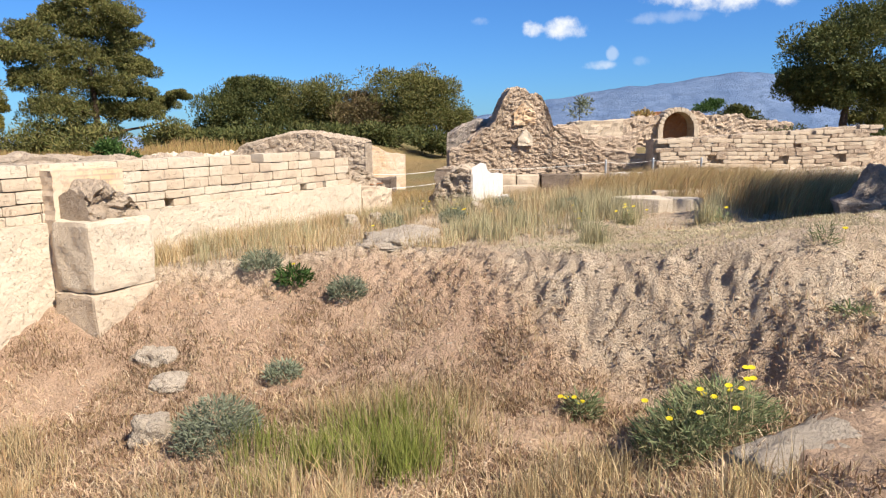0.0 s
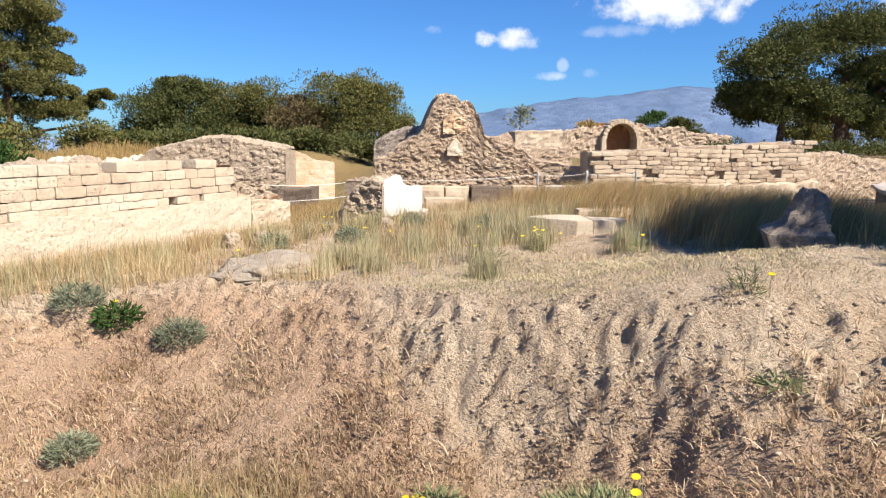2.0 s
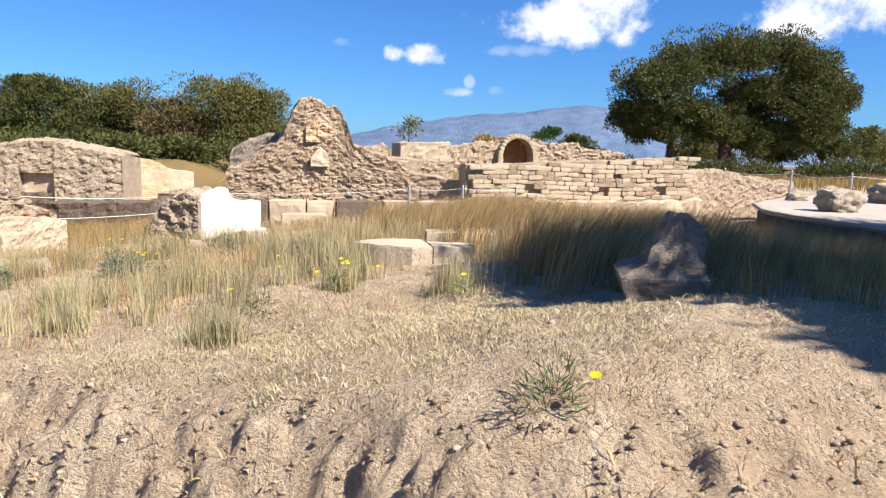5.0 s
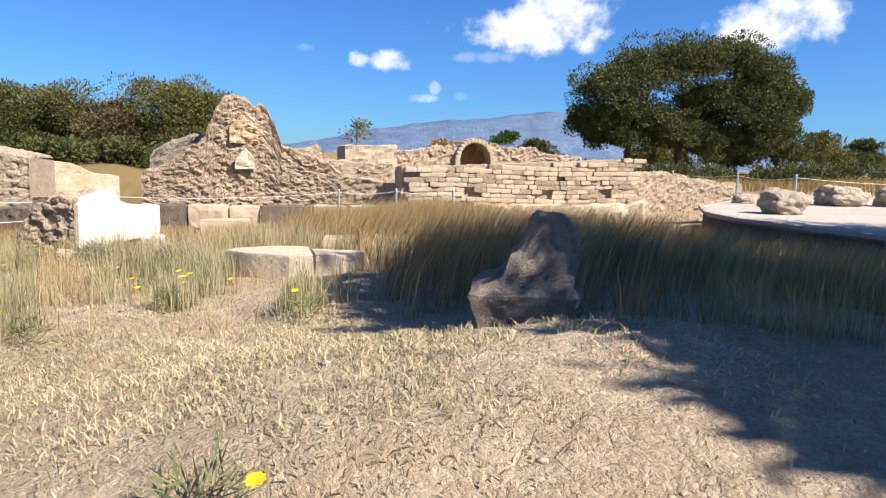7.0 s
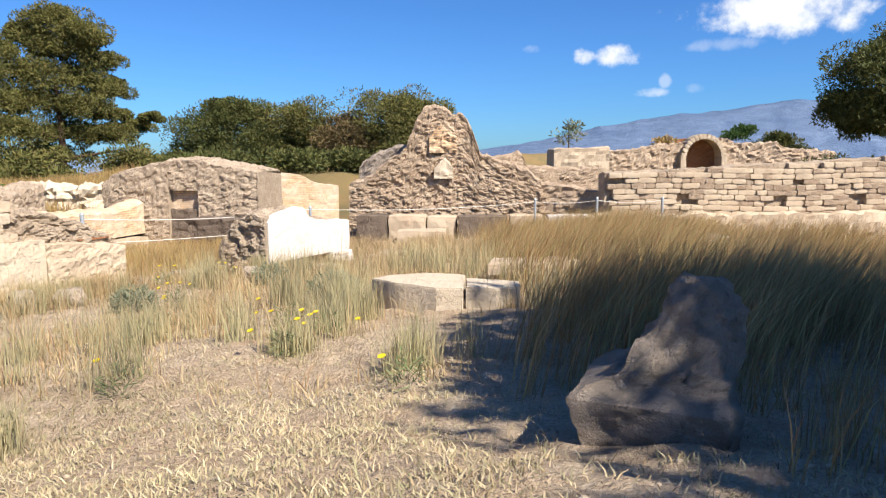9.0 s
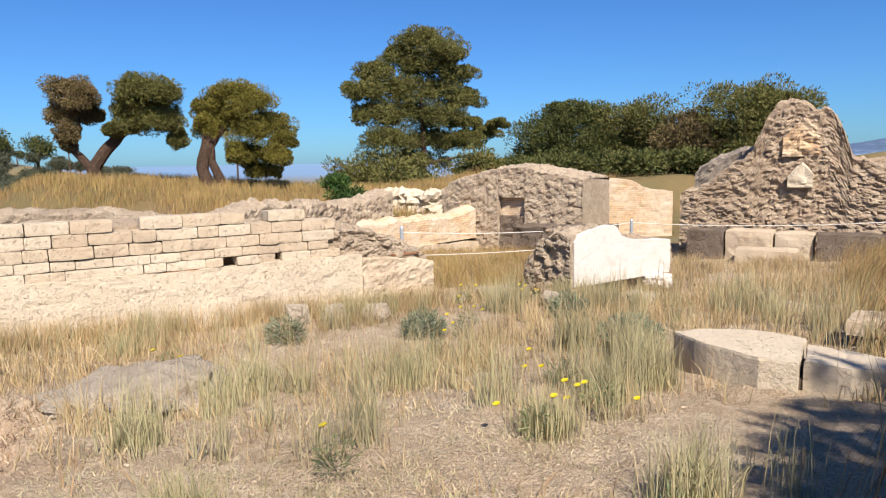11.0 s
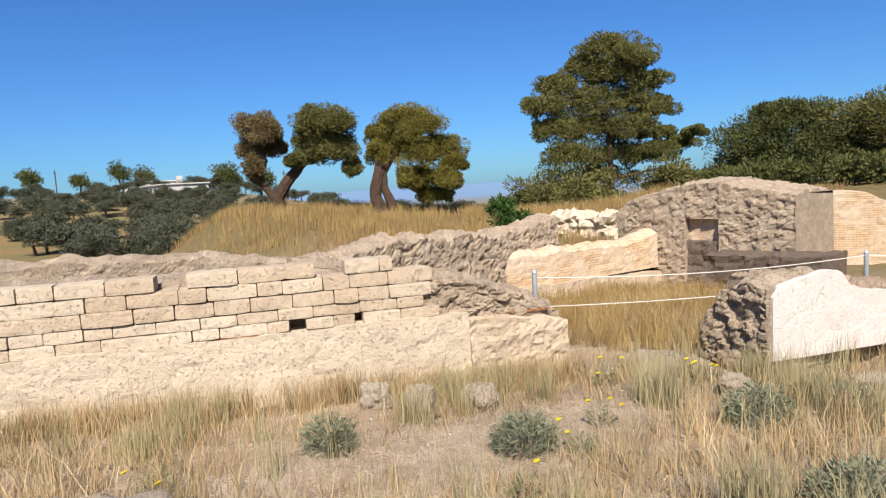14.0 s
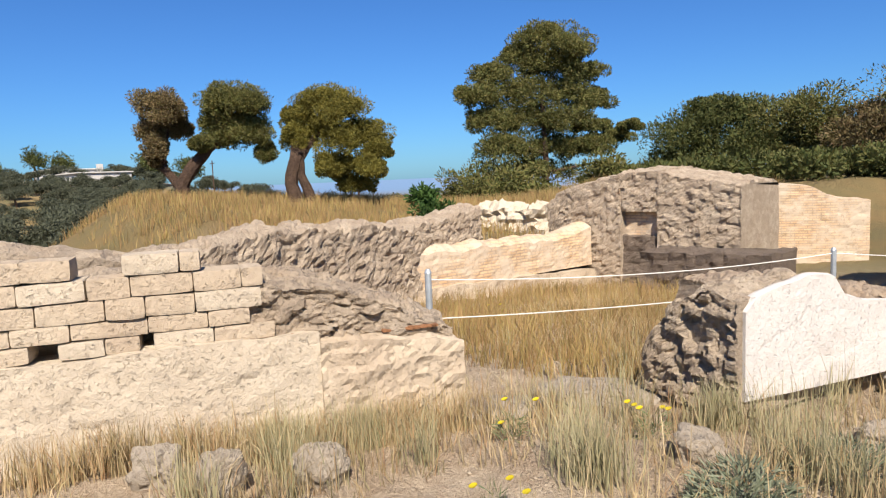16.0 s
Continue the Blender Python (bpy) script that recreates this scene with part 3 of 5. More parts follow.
bankwall = ruin("retaining_wall", on_wall(0.6, 4.2), (-8.6, 24.5), 0.9, [(0, 0.75), (2.5, 0.85), (6, 0.55), (10, 0.8)], -1.2, CORE, 0.06, 0.065, 0.20, 0.7, 0.12, 0.2, None, 6)
tagged(bankwall, "crumbled rubble retaining wall under the grassy bank", "wall")

# ---- corner pier of large blocks ----
pier = empty("block_pier", -4.0, 8.5, -1.2)
tagged(pier, "pier of two large weathered limestone blocks", "pier")
ang = math.degrees(math.atan2(D.y, D.x))
ex, ey = D.copy(), B.copy()
for nm, lx, ly, z0, hz, mt, ox, oy, sd in (("upper_block", 0.90, 0.70, -0.37, 0.87, PALE, 0, 0, 1), ("lower_block", 1.02, 0.76, -1.22, 0.84, LIMESTONE, -0.03, -0.04, 2),
                                          ("side_block", 0.9, 1.1, -1.25, 0.88, LIMESTONE, 0.03, 0.75, 3)):
    ob = new(nm, block_mesh(nm, lx, ly, hz, mt, 0.028, sd, 14))
    c = Vector((-4.10, 7.95, 0)) + ex * (ox + lx / 2) + ey * (oy + ly / 2)
    ob.matrix_world = pose(c.x, c.y, z0, 0, 0, ang)
    adopt(ob, pier)
c = Vector((-4.10, 7.95, 0)) + ex * 0.05 + ey * 0.66
ruin("brick_pier", (c.x + ey.x * 1.0, c.y + ey.y * 1.0), (c.x, c.y), 1.0, [(0, 1.1), (1.0, 1.08)], -0.4, BRICK, 0.06, 0.025, 0.3, 0.3, 0.03, 0.04, pier, 7)
c = Vector((-4.04, 8.05, 0)) + ey * 0.15
ruin("rubble_cap", (c.x, c.y), (c.x + ex.x * 0.75, c.y + ex.y * 0.75), 0.7, [(0, 0.80), (0.3, 0.88), (0.55, 0.72), (0.75, 0.60)], 0.42, CORE, 0.035, 0.13, 0.2, 0.6, 0.05, 0.05, pier, 8)
boulder("boulder", -3.35, 7.75, -1.12, 0.5, 0.42, 0.4, ROCK, "pale broken boulder at the foot of the pier", seed=3)
boulder("boulder", -3.05, 7.35, -1.25, 0.42, 0.3, 0.26, ROCK, "pale broken boulder at the foot of the pier", seed=4)

# ---- fallen wall piece with a smooth white face ----
fallen = empty("fallen_masonry", 0.4, 17.2, -0.6)
tagged(fallen, "fallen rubble masonry with a smooth white face", "masonry")
ruin("white_face", (0.72, 16.76), (1.64, 18.9), 0.09, [(0, 0.50), (0.12, 0.60), (0.38, 0.68), (0.70, 0.73), (0.95, 0.70), (1.08, 0.54), (1.28, 0.46), (1.8, 0.42), (2.33, 0.36)], -0.20, MARBLE, 0.04, 0.008, 0.8, 0.6, 0.03, 0.02, fallen, 9)
ruin("rubble_side", (-0.25, 17.0), (0.68, 16.72), 1.1, [(0, 0.02), (0.15, 0.30), (0.35, 0.52), (0.6, 0.66), (0.93, 0.56)], -0.34, CORE, 0.03, 0.07, 0.13, 0.7, 0.06, 0.10, fallen, 10)
ruin("rubble_back", (0.50, 17.3), (1.50, 19.6), 0.8, [(0, 0.60), (0.8, 0.52), (1.4, 0.38), (2.5, 0.25)], -0.7, RUBBLE, 0.05, 0.08, 0.18, 0.7, 0.06, 0.1, fallen, 11)
ruin("rubble_foot", (0.15, 17.1), (1.45, 18.7), 0.7, [(0, -0.1), (1.9, -0.1)], -0.8, CORE, 0.05, 0.06, 0.18, 0.7, 0.04, 0.1, fallen, 12)
ob = boulder("boulder", 1.55, 18.45, -0.28, 0.5, 0.34, 0.26, MARBLE, "white stone block in the grass", seed=6)

# ---- broken round table slab and its neighbour ----


def outline_slab(name, pts, z0, z1, material, parent, wobble=0.02):
    bm = bmesh.new()
    ring = []
    m = len(pts)
    for i in range(m):
        a, b = Vector(pts[i]), Vector(pts[(i + 1) % m])
        for k in range(6):
            p = a.lerp(b, k / 6)
            w = noise.noise_vector(Vector((p.x * 5, p.y * 5, z1))) * wobble
            ring.append((p.x + w.x, p.y + w.y))
    levels = []
    cx, cy = sum(p[0] for p in ring) / len(ring), sum(p[1] for p in ring) / len(ring)
    for z, k in ((z0, 0.99), (z0 + (z1 - z0) * 0.4, 1.0), (z1 - 0.02, 1.0), (z1, 0.985), (z1 + 0.004, 0.7), (z1 + 0.006, 0.35)):
        levels.append([bm.verts.new((cx + (x - cx) * k, cy + (y - cy) * k, z + 0.012 * noise.noise(Vector((x * 4, y * 4, z * 6))))) for x, y in ring])
    for lo, hi in zip(levels, levels[1:]):
        for i in range(len(ring)):
            bm.faces.new((lo[i], lo[(i + 1) % len(ring)], hi[(i + 1) % len(ring)], hi[i]))
    bm.faces.new(levels[-1])
    bm.faces.new(levels[0][::-1])
    ob = part(name, bm, material)
    return adopt(ob, parent)


slab = empty("stone_slab", 4.0, 12.8, -0.15)
tagged(slab, "low broken stone slab with a pale flat top in tall grass", "slab")
outline_slab("left_piece", [(3.18, 12.92), (3.34, 13.12), (3.58, 13.28), (3.92, 13.34), (4.2, 13.22), (4.21, 12.46), (3.95, 12.46), (3.52, 12.66)], -0.08, 0.27, PALE, slab)
outline_slab("right_piece", [(4.24, 12.52), (4.23, 13.05), (4.55, 13.0), (4.80, 12.9), (4.80, 12.58), (4.55, 12.5)], -0.05, 0.265, PALE, slab)
# body under the top pieces, in a darker stone
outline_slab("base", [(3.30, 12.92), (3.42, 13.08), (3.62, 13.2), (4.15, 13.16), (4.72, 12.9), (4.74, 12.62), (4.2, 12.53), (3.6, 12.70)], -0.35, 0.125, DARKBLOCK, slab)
slab2 = empty("stone_slab", 5.0, 14.6, -0.2)
tagged(slab2, "cracked low stone slab half hidden in grass", "slab")
outline_slab("top", [(4.45, 14.25), (4.5, 14.75), (5.5, 15.1), (5.7, 14.7), (5.1, 14.3)], 0.10, 0.24, LIMESTONE, slab2)
# darker stone body below the top
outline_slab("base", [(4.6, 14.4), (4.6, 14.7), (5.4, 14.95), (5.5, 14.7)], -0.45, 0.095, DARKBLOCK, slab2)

# ---- leaning grey stone ----
bm = bmesh.new()
SHAPE = [(-0.30, 0.27, 0.00, 0.60, -0.12), (-0.36, 0.28, -0.02, 0.60, 0.04), (-0.39, 0.27, -0.03, 0.60, 0.13), (-0.30, 0.26, 0.06, 0.60, 0.18), (-0.18, 0.28, 0.10, 0.60, 0.24), (-0.11, 0.29, 0.18, 0.60, 0.36),
         (-0.04, 0.27, 0.26, 0.60, 0.49), (0.02, 0.21, 0.32, 0.58, 0.56)]
base_z, side_, deep_ = gz(5.19, 8.22), Vector((0.958, -0.285, 0)), Vector((0.285, 0.958, 0))
layers = []
for u0, u1, v0, v1, z in SHAPE:
    ring = []
    cs = [(u0, v0 + 0.04), (u1 - 0.06, v0), (u1, v0 + 0.12), (u1 - 0.02, v1), (u0 + 0.05, v1)]
    for i in range(5):
        a, b = Vector(cs[i]), Vector(cs[(i + 1) % 5])
        for k in range(4):
            p = a.lerp(b, k / 4)
            q = Vector((5.19, 8.22, base_z + z + -0.12 * p.x * (z > 0.3))) + side_ * p.x + deep_ * p.y
            ring.append(bm.verts.new(q))
    layers.append(ring)
for lo, hi in zip(layers, layers[1:]):
    for i in range(20):
        bm.faces.new((lo[i], lo[(i + 1) % 20], hi[(i + 1) % 20], hi[i]))
bm.faces.new(layers[-1])
bm.faces.new(layers[0][::-1])
bmesh.ops.triangulate(bm, faces=[f for f in bm.faces if len(f.verts) > 4])
bmesh.ops.subdivide_edges(bm, edges=bm.edges[:], cuts=3, use_grid_fill=True)
bm.normal_update()
for v in bm.verts:
    pitted = 1.0 if v.co.z > base_z + 0.20 else 0.35
    v.co += v.normal * (0.03 * noise.noise(v.co * 4) + pitted * (0.022 * noise.noise(v.co * 12) + 0.022 * noise.noise(v.co * 28) + 0.03 * (cells(v.co, 0.12) - 0.6)))
stone = part("leaning_stone", bm, GREYROCK)
tagged(stone, "broken grey stone block leaning in the shade", "stone block")

# ---- tall ruined pier and the big blocks before it ----
tower = empty("ruined_tower", 3.0, 26.0, -0.5)
tagged(tower, "tall eroded rubble and brick stump of a vault", "ruin")
ruin("rubble_mass", (0.2, 25.55), (5.9, 25.85), 1.8, [(0, 0.75), (0.6, 1.1), (1.35, 1.65), (1.7, 1.9), (2.0, 2.6), (2.25, 3.0), (2.9, 3.08), (3.4, 2.85), (3.65, 2.35), (3.9, 1.7), (4.6, 1.45), (5.3, 1.25), (5.7, 0.9)], -1.0, RUBBLE, 0.045, 0.075, 0.15, 0.5, 0.16, 0.1, tower, 12)
ruin("brick_patch", (2.6, 25.62), (3.4, 25.65), 0.3, [(0, 2.2), (0.4, 2.7), (0.8, 2.3)], 1.75, BRICK, 0.06, 0.06, 0.18, 0.4, 0.05, 0.02, tower, 13)
ruin("plaster_patch", (2.75, 25.52), (3.3, 25.55), 0.3, [(0, 1.25), (0.3, 1.6), (0.55, 1.3)], 1.0, PALE, 0.06, 0.04, 0.5, 0.7, 0.05, 0.02, tower, 14)
ruin("vault_stub", (0.1, 27.6), (2.2, 27.4), 1.6, [(0, 1.3), (0.6, 1.7), (1.4, 1.9), (2.1, 2.1)], -0.5, GREYROCK, 0.1, 0.08, 0.24, 0.7, 0.06, 0.3, tower, 15)
for i, (x0, x1, top, mt, yy) in enumerate(((0.6, 1.5, -0.02, DARKBLOCK, 24.5), (1.52, 2.6, -0.02, LIMESTONE, 24.55), (2.62, 3.45, -0.05, LIMESTONE, 24.6), (3.5, 4.9, -0.02, DARKBLOCK, 24.5), (4.95, 5.9, 0.0, LIMESTONE, 24.6), (6.0, 7.3, 0.02, MARBLE, 24.3), (7.4, 8.4, 0.0, DARKBLOCK, 24.0), (8.45, 9.6, -0.02, DARKBLOCK, 24.1), (1.9, 3.2, -0.35, LIMESTONE, 23.6))):
    ob = new("foundation_block", block_mesh("foundation_block", x1 - x0, 0.8, 0.9, mt, 0.03, i, 5))
    ob.matrix_world = pose((x0 + x1) / 2, yy + 0.4, top - 0.9, 0, 0, 1)
    tagged(ob, "smooth white dressed stone block" if mt is MARBLE else ("dark lichen-stained foundation block" if mt is DARKBLOCK else "pale weathered foundation block"), "stone block", "foundation blocks")

# ---- coursed wall at the back ----
coursed = empty("coursed_wall", 11.5, 25.0, -0.4)
tagged(coursed, "coursed stone wall with square holes and an irregular top", "wall")
ruin("core", (7.6, 24.95), (15.85, 25.75), 0.7, [(0, 1.15), (4, 1.38), (8.2, 1.62)], -0.8, CORE, 0.16, 0.05, 0.3, 0.5, 0.03, 0.05, coursed, 16)
ruin("footing", (7.4, 24.45), (16.3, 25.3), 0.9, [(0, -0.02), (8.9, 0.12)], -1.0, LIMESTONE, 0.14, 0.08, 0.5, 0.5, 0.08, 0.1, coursed, 17)
rngc = random.Random(8)
ca = math.atan2(0.8, 8.25)
variants = [block_mesh("stone", ln, 0.24, 0.148, mt, 0.014, i, 3) for i, (ln, mt) in enumerate([(0.24, RUBBLE), (0.30, LIMESTONE), (0.36, LIMESTONE), (0.42, RUBBLE), (0.50, LIMESTONE)])]
lens_ = [0.24, 0.30, 0.36, 0.42, 0.50]
z = -0.02
while z < 1.62:
    s = rngc.uniform(0, 0.25)
    while s < 8.2:
        i = rngc.randrange(5)
        top = 1.18 + 0.055 * s
        hole = any(abs(z - 0.38) < 0.1 and abs(s + lens_[i] / 2 - h) < 0.26 for h in (2.25, 4.85, 7.3))
        if z + 0.12 < top and not hole and rngc.random() > 0.03:
            ob = new("stone", variants[i])
            c = Vector((7.6, 24.95, 0)) + Vector((math.cos(ca), math.sin(ca), 0)) * (s + lens_[i] / 2) + Vector((math.sin(ca), -math.cos(ca), 0)) * (0.03 + rngc.uniform(-0.03, 0.03))
            ob.matrix_world = pose(c.x, c.y, z + 0.03 * math.sin(s), 0, rngc.uniform(-2, 2), math.degrees(ca) + rngc.uniform(-2, 2))
            adopt(ob, coursed)
        s += lens_[i] + 0.004
    z += 0.15
side = ruin("side_wall", (15.95, 25.75), (22.5, 28.6), 0.7, [(0, 1.15), (2, 1.2), (4, 0.95), (7, 0.75)], -0.6, RUBBLE, 0.08, 0.07, 0.22, 0.5, 0.06, 0.1, None, 18)
tagged(side, "low coursed rubble wall in sunlight", "wall")
mid = ruin("broken_wall", (4.3, 27.6), (7.9, 28.2), 0.8, [(0, 1.55), (1.1, 1.75), (1.3, 1.3), (3.6, 1.25)], -0.5, RUBBLE, 0.08, 0.06, 0.24, 0.5, 0.06, 0.1, None, 19)
tagged(mid, "broken wall of squared stones behind the tower", "wall")
low = ruin("jamb_wall", (4.7, 26.3), (7.7, 25.6), 0.7, [(0, 1.0), (0.5, 1.2), (1.2, 0.85), (3.0, 0.6)], -0.6, RUBBLE, 0.08, 0.06, 0.24, 0.5, 0.06, 0.1, None, 20)
tagged(low, "stub of squared blocks beside the tower", "wall")
hut = ruin("square_pier", (7.3, 38.0), (9.9, 38.2), 2.2, [(0, 2.02), (2.6, 2.12)], -0.5, LIMESTONE, 0.16, 0.06, 0.4, 0.5, 0.03, 0.03, None, 21)
tagged(hut, "square masonry pier with a flat top", "pier")

# ---- arched niche far behind ----
niche = empty("arched_niche", 23.3, 68.8, 0.5)
tagged(niche, "arched brick niche in a far ruined wall", "niche")
ruin("left_wing", (11.4, 68.8), (21.6, 69.1), 1.6, [(0, 2.06), (2.1, 2.27), (5.6, 2.34), (7.7, 2.8), (10.1, 2.9)], -1.3, RUBBLE, 0.2, 0.16, 0.5, 0.5, 0.16, 0.1, niche, 22)
ruin("right_wing", (24.9, 69.1), (35.2, 69.6), 1.6, [(0, 3.46), (1.1, 3.04), (3.1, 2.83), (5.0, 3.04), (5.9, 2.5), (10.2, 2.2)], -1.3, RUBBLE, 0.2, 0.16, 0.5, 0.5, 0.16, 0.1, niche, 23)
ruin("niche_back", (21.3, 70.6), (25.3, 70.6), 0.8, [(0, 3.4), (4.0, 3.4)], -1.3, TILE, 0.2, 0.08, 0.3, 0.4, 0.05, 0.05, niche, 24)
for i in range(15):
    a = math.pi * (i + 0.5) / 15
    ob = new("voussoir", block_mesh("voussoir", 0.36, 2.0, 0.48, LIMESTONE, 0.04, i, 2))
    ob.matrix_world = Matrix.Translation((23.3 + 1.5 * math.cos(a), 69.6, 1.78 + 1.55 * math.sin(a))) @ Matrix.Rotation(math.pi / 2 - a, 4, "Y")
    adopt(ob, niche)
for x in (21.5, 25.1):
    ob = new("jamb", block_mesh("jamb", 0.5, 2.0, 3.1, LIMESTONE, 0.05, x, 3))
    ob.matrix_world = pose(x, 69.6, -1.2)
    adopt(ob, niche)

# ---- rooms with brick walls to the north-west ----
nw = empty("brick_room_wall", -6.5, 24.0, -1.2)
tagged(nw, "long low wall of brick courses around a sunken room", "wall")
ruin("brick_face", (-8.2, 18.6), (-6.95, 27.0), 0.8, [(0, 0.08), (2, 0.02), (5, -0.06), (7.5, -0.08), (8.5, 0.15)], -0.85, BRICK, 0.1, 0.02, 0.5, 0.3, 0.06, 0.3, nw, 25)
ruin("plinth", (-8.12, 18.6), (-6.85, 27.0), 0.9, [(0, -0.72), (4, -0.78), (8.5, -0.95)], -2.2, LIMESTONE, 0.14, 0.04, 0.8, 0.5, 0.02, 0.02, nw, 26)
nmass = empty("niche_ruin", -5.5, 27.5, -1.2)
tagged(nmass, "thick rubble ruin with a small brick niche", "ruin")
ruin("left_mass", (-8.4, 27.1), (-6.1, 27.0), 2.5, [(0, 0.7), (0.35, 1.05), (1.2, 1.25), (2.3, 1.5)], -1.6, CORE, 0.06, 0.06, 0.2, 0.7, 0.08, 0.2, nmass, 27)
ruin("right_mass", (-5.1, 27.0), (-3.1, 27.0), 2.5, [(0, 1.5), (1, 1.32), (2.0, 1.15)], -1.6, CORE, 0.06, 0.06, 0.2, 0.7, 0.08, 0.2, nmass, 28)
ruin("lintel_mass", (-6.15, 27.02), (-5.05, 27.02), 2.5, [(0, 1.5), (1.1, 1.52)], 0.55, CORE, 0.06, 0.06, 0.2, 0.7, 0.08, 0.2, nmass, 29)
ruin("niche_brick", (-6.2, 27.25), (-5.0, 27.25), 0.5, [(0, 0.6), (1.2, 0.6)], -0.1, BRICK, 0.08, 0.03, 0.3, 0.25, 0.02, 0.02, nmass, 30)
ruin("niche_stone", (-6.2, 27.1), (-5.0, 27.1), 0.7, [(0, -0.05), (1.2, -0.1)], -1.6, DARKBLOCK, 0.08, 0.08, 0.4, 1.2, 0.04, 0.02, nmass, 31)
blk = ruin("stone_bench", (-5.0, 25.9), (-2.0, 25.6), 1.2, [(0, -0.32), (3, -0.2)], -1.6, DARKBLOCK, 0.09, 0.07, 0.45, 0.8, 0.03, 0.05, None, 32)
tagged(blk, "row of dark stained blocks before the niche", "stone block")
bw = ruin("brick_wall", (-5.3, 31.6), (-1.9, 33.2), 0.9, [(0, 1.0), (1.0, 0.98), (2.2, 0.95), (2.8, 0.6), (3.7, 0.45)], -1.6, BRICK, 0.1, 0.02, 0.5, 0.3, 0.05, 0.04, None, 33)
tagged(bw, "worn wall of thin orange brick courses", "wall")
bank2 = ruin("pale_rubble_bank", (-13.5, 27.8), (-7.8, 29.5), 1.0, [(0, 0.2), (1.5, 0.5), (5.9, 0.65)], -1.0, PALE, 0.12, 0.22, 0.34, 0.7, 0.1, 0.2, None, 34)
tagged(bank2, "pale rubble bank under dry grass", "wall")

# ---- paved platform to the east ----
plat = empty("paved_platform", 22, 20, -0.5)
tagged(plat, "pale paved platform with a curved edge", "platform")
outline_slab("paving", [(14.9, 13.0), (14.55, 16.0), (14.5, 18.6), (15.1, 20.6), (16.6, 23.0), (20.0, 26.2), (26, 30), (44, 30), (44, 6), (17.5, 6)], 0.10, 0.26, CONCRETE, plat, 0.03)
# platform flank: its shade is put into the dark stone colour
outline_slab("side_masonry", [(15.0, 13.0), (14.65, 16.0), (14.6, 18.6), (15.2, 20.5), (16.7, 22.9), (20.1, 26.0), (26.1, 29.8), (43.8, 29.8), (43.8, 6.2), (17.6, 6.2)], -1.2, 0.096, DARKBLOCK, plat, 0.03)
for i, (x, y, sx, sy, sz) in enumerate(((16.8, 19.7, 1.3, 0.9, 0.75), (22.5, 23.6, 1.8, 1.2, 0.8), (24.6, 23.2, 1.5, 1.2, 0.9), (19.3, 24.4, 0.7, 0.5, 0.35))):
    boulder("stone_fragment", x, y, 0.26 + sz * 0.36, sx, sy, sz, ROCK, "rough broken stone on the paved platform", "stone", seed=20 + i, group="stones on the platform")


def rope(name, pts, sag, r, parent=None, label=""):
    bm = bmesh.new()
    line = []
    for (a, b) in zip(pts, pts[1:]):
        a, b = Vector(a), Vector(b)
        for k in range(13):
            f = k / 12
            p = a.lerp(b, f) - Vector((0, 0, sag * 4 * f * (1 - f)))
            if not line or (p - line[-1]).length > 1e-4:
                line.append(p)
    rings = []
    for p in line:
        rings.append([bm.verts.new(p + Vector((r * math.cos(a) * 0.7, r * math.cos(a) * 0.7, r * math.sin(a)))) for a in (0.5, 1.55, 2.6, 3.65, 4.7, 5.75)])
    for a, b in zip(rings, rings[1:]):
        for i in range(6):
            bm.faces.new((a[i], a[(i + 1) % 6], b[(i + 1) % 6], b[i]))
    ob = part(name, bm, ROPE)
    return ob


def fence_post(x, y, z, h, r=0.035):
    ob = empty("rope_post", x, y, z)
    bm = bmesh.new()
    bmesh.ops.create_cone(bm, cap_ends=True, segments=10, radius1=r, radius2=r, depth=h)
    bmesh.ops.translate(bm, verts=bm.verts, vec=(0, 0, h / 2))
    part("tube", bm, STEEL, ob)
    bm = bmesh.new()
    bmesh.ops.create_cone(bm, cap_ends=True, segments=10, radius1=r * 1.15, radius2=r * 0.6, depth=0.04)
    bmesh.ops.translate(bm, verts=bm.verts, vec=(0, 0, h + 0.02))
    part("cap", bm, STEEL, ob)
    bm = bmesh.new()
    bmesh.ops.create_cube(bm, size=1)
    bmesh.ops.scale(bm, verts=bm.verts, vec=(0.2, 0.2, 0.08))
    bmesh.ops.translate(bm, verts=bm.verts, vec=(0, 0, 0.03))
    part("foot", bm, CONCRETE, ob)
    return tagged(ob, "grey steel post of a rope barrier", "post", "rope barrier posts")


POSTS = [(-2.31, 16.38, -0.55, 1.2), (0.05, 21.81, -0.6, 1.0), (7.2, 23.6, -0.2, 0.75), (8.9, 23.7, -0.2, 0.75), (5.6, 23.7, -0.25, 0.75),
         (18.3, 21.0, 0.26, 1.0), (19.0, 24.4, 0.26, 1.0), (18.6, 27.6, 0.26, 1.0)]
for x, y, z, h in POSTS:
    fence_post(x, y, z, h)
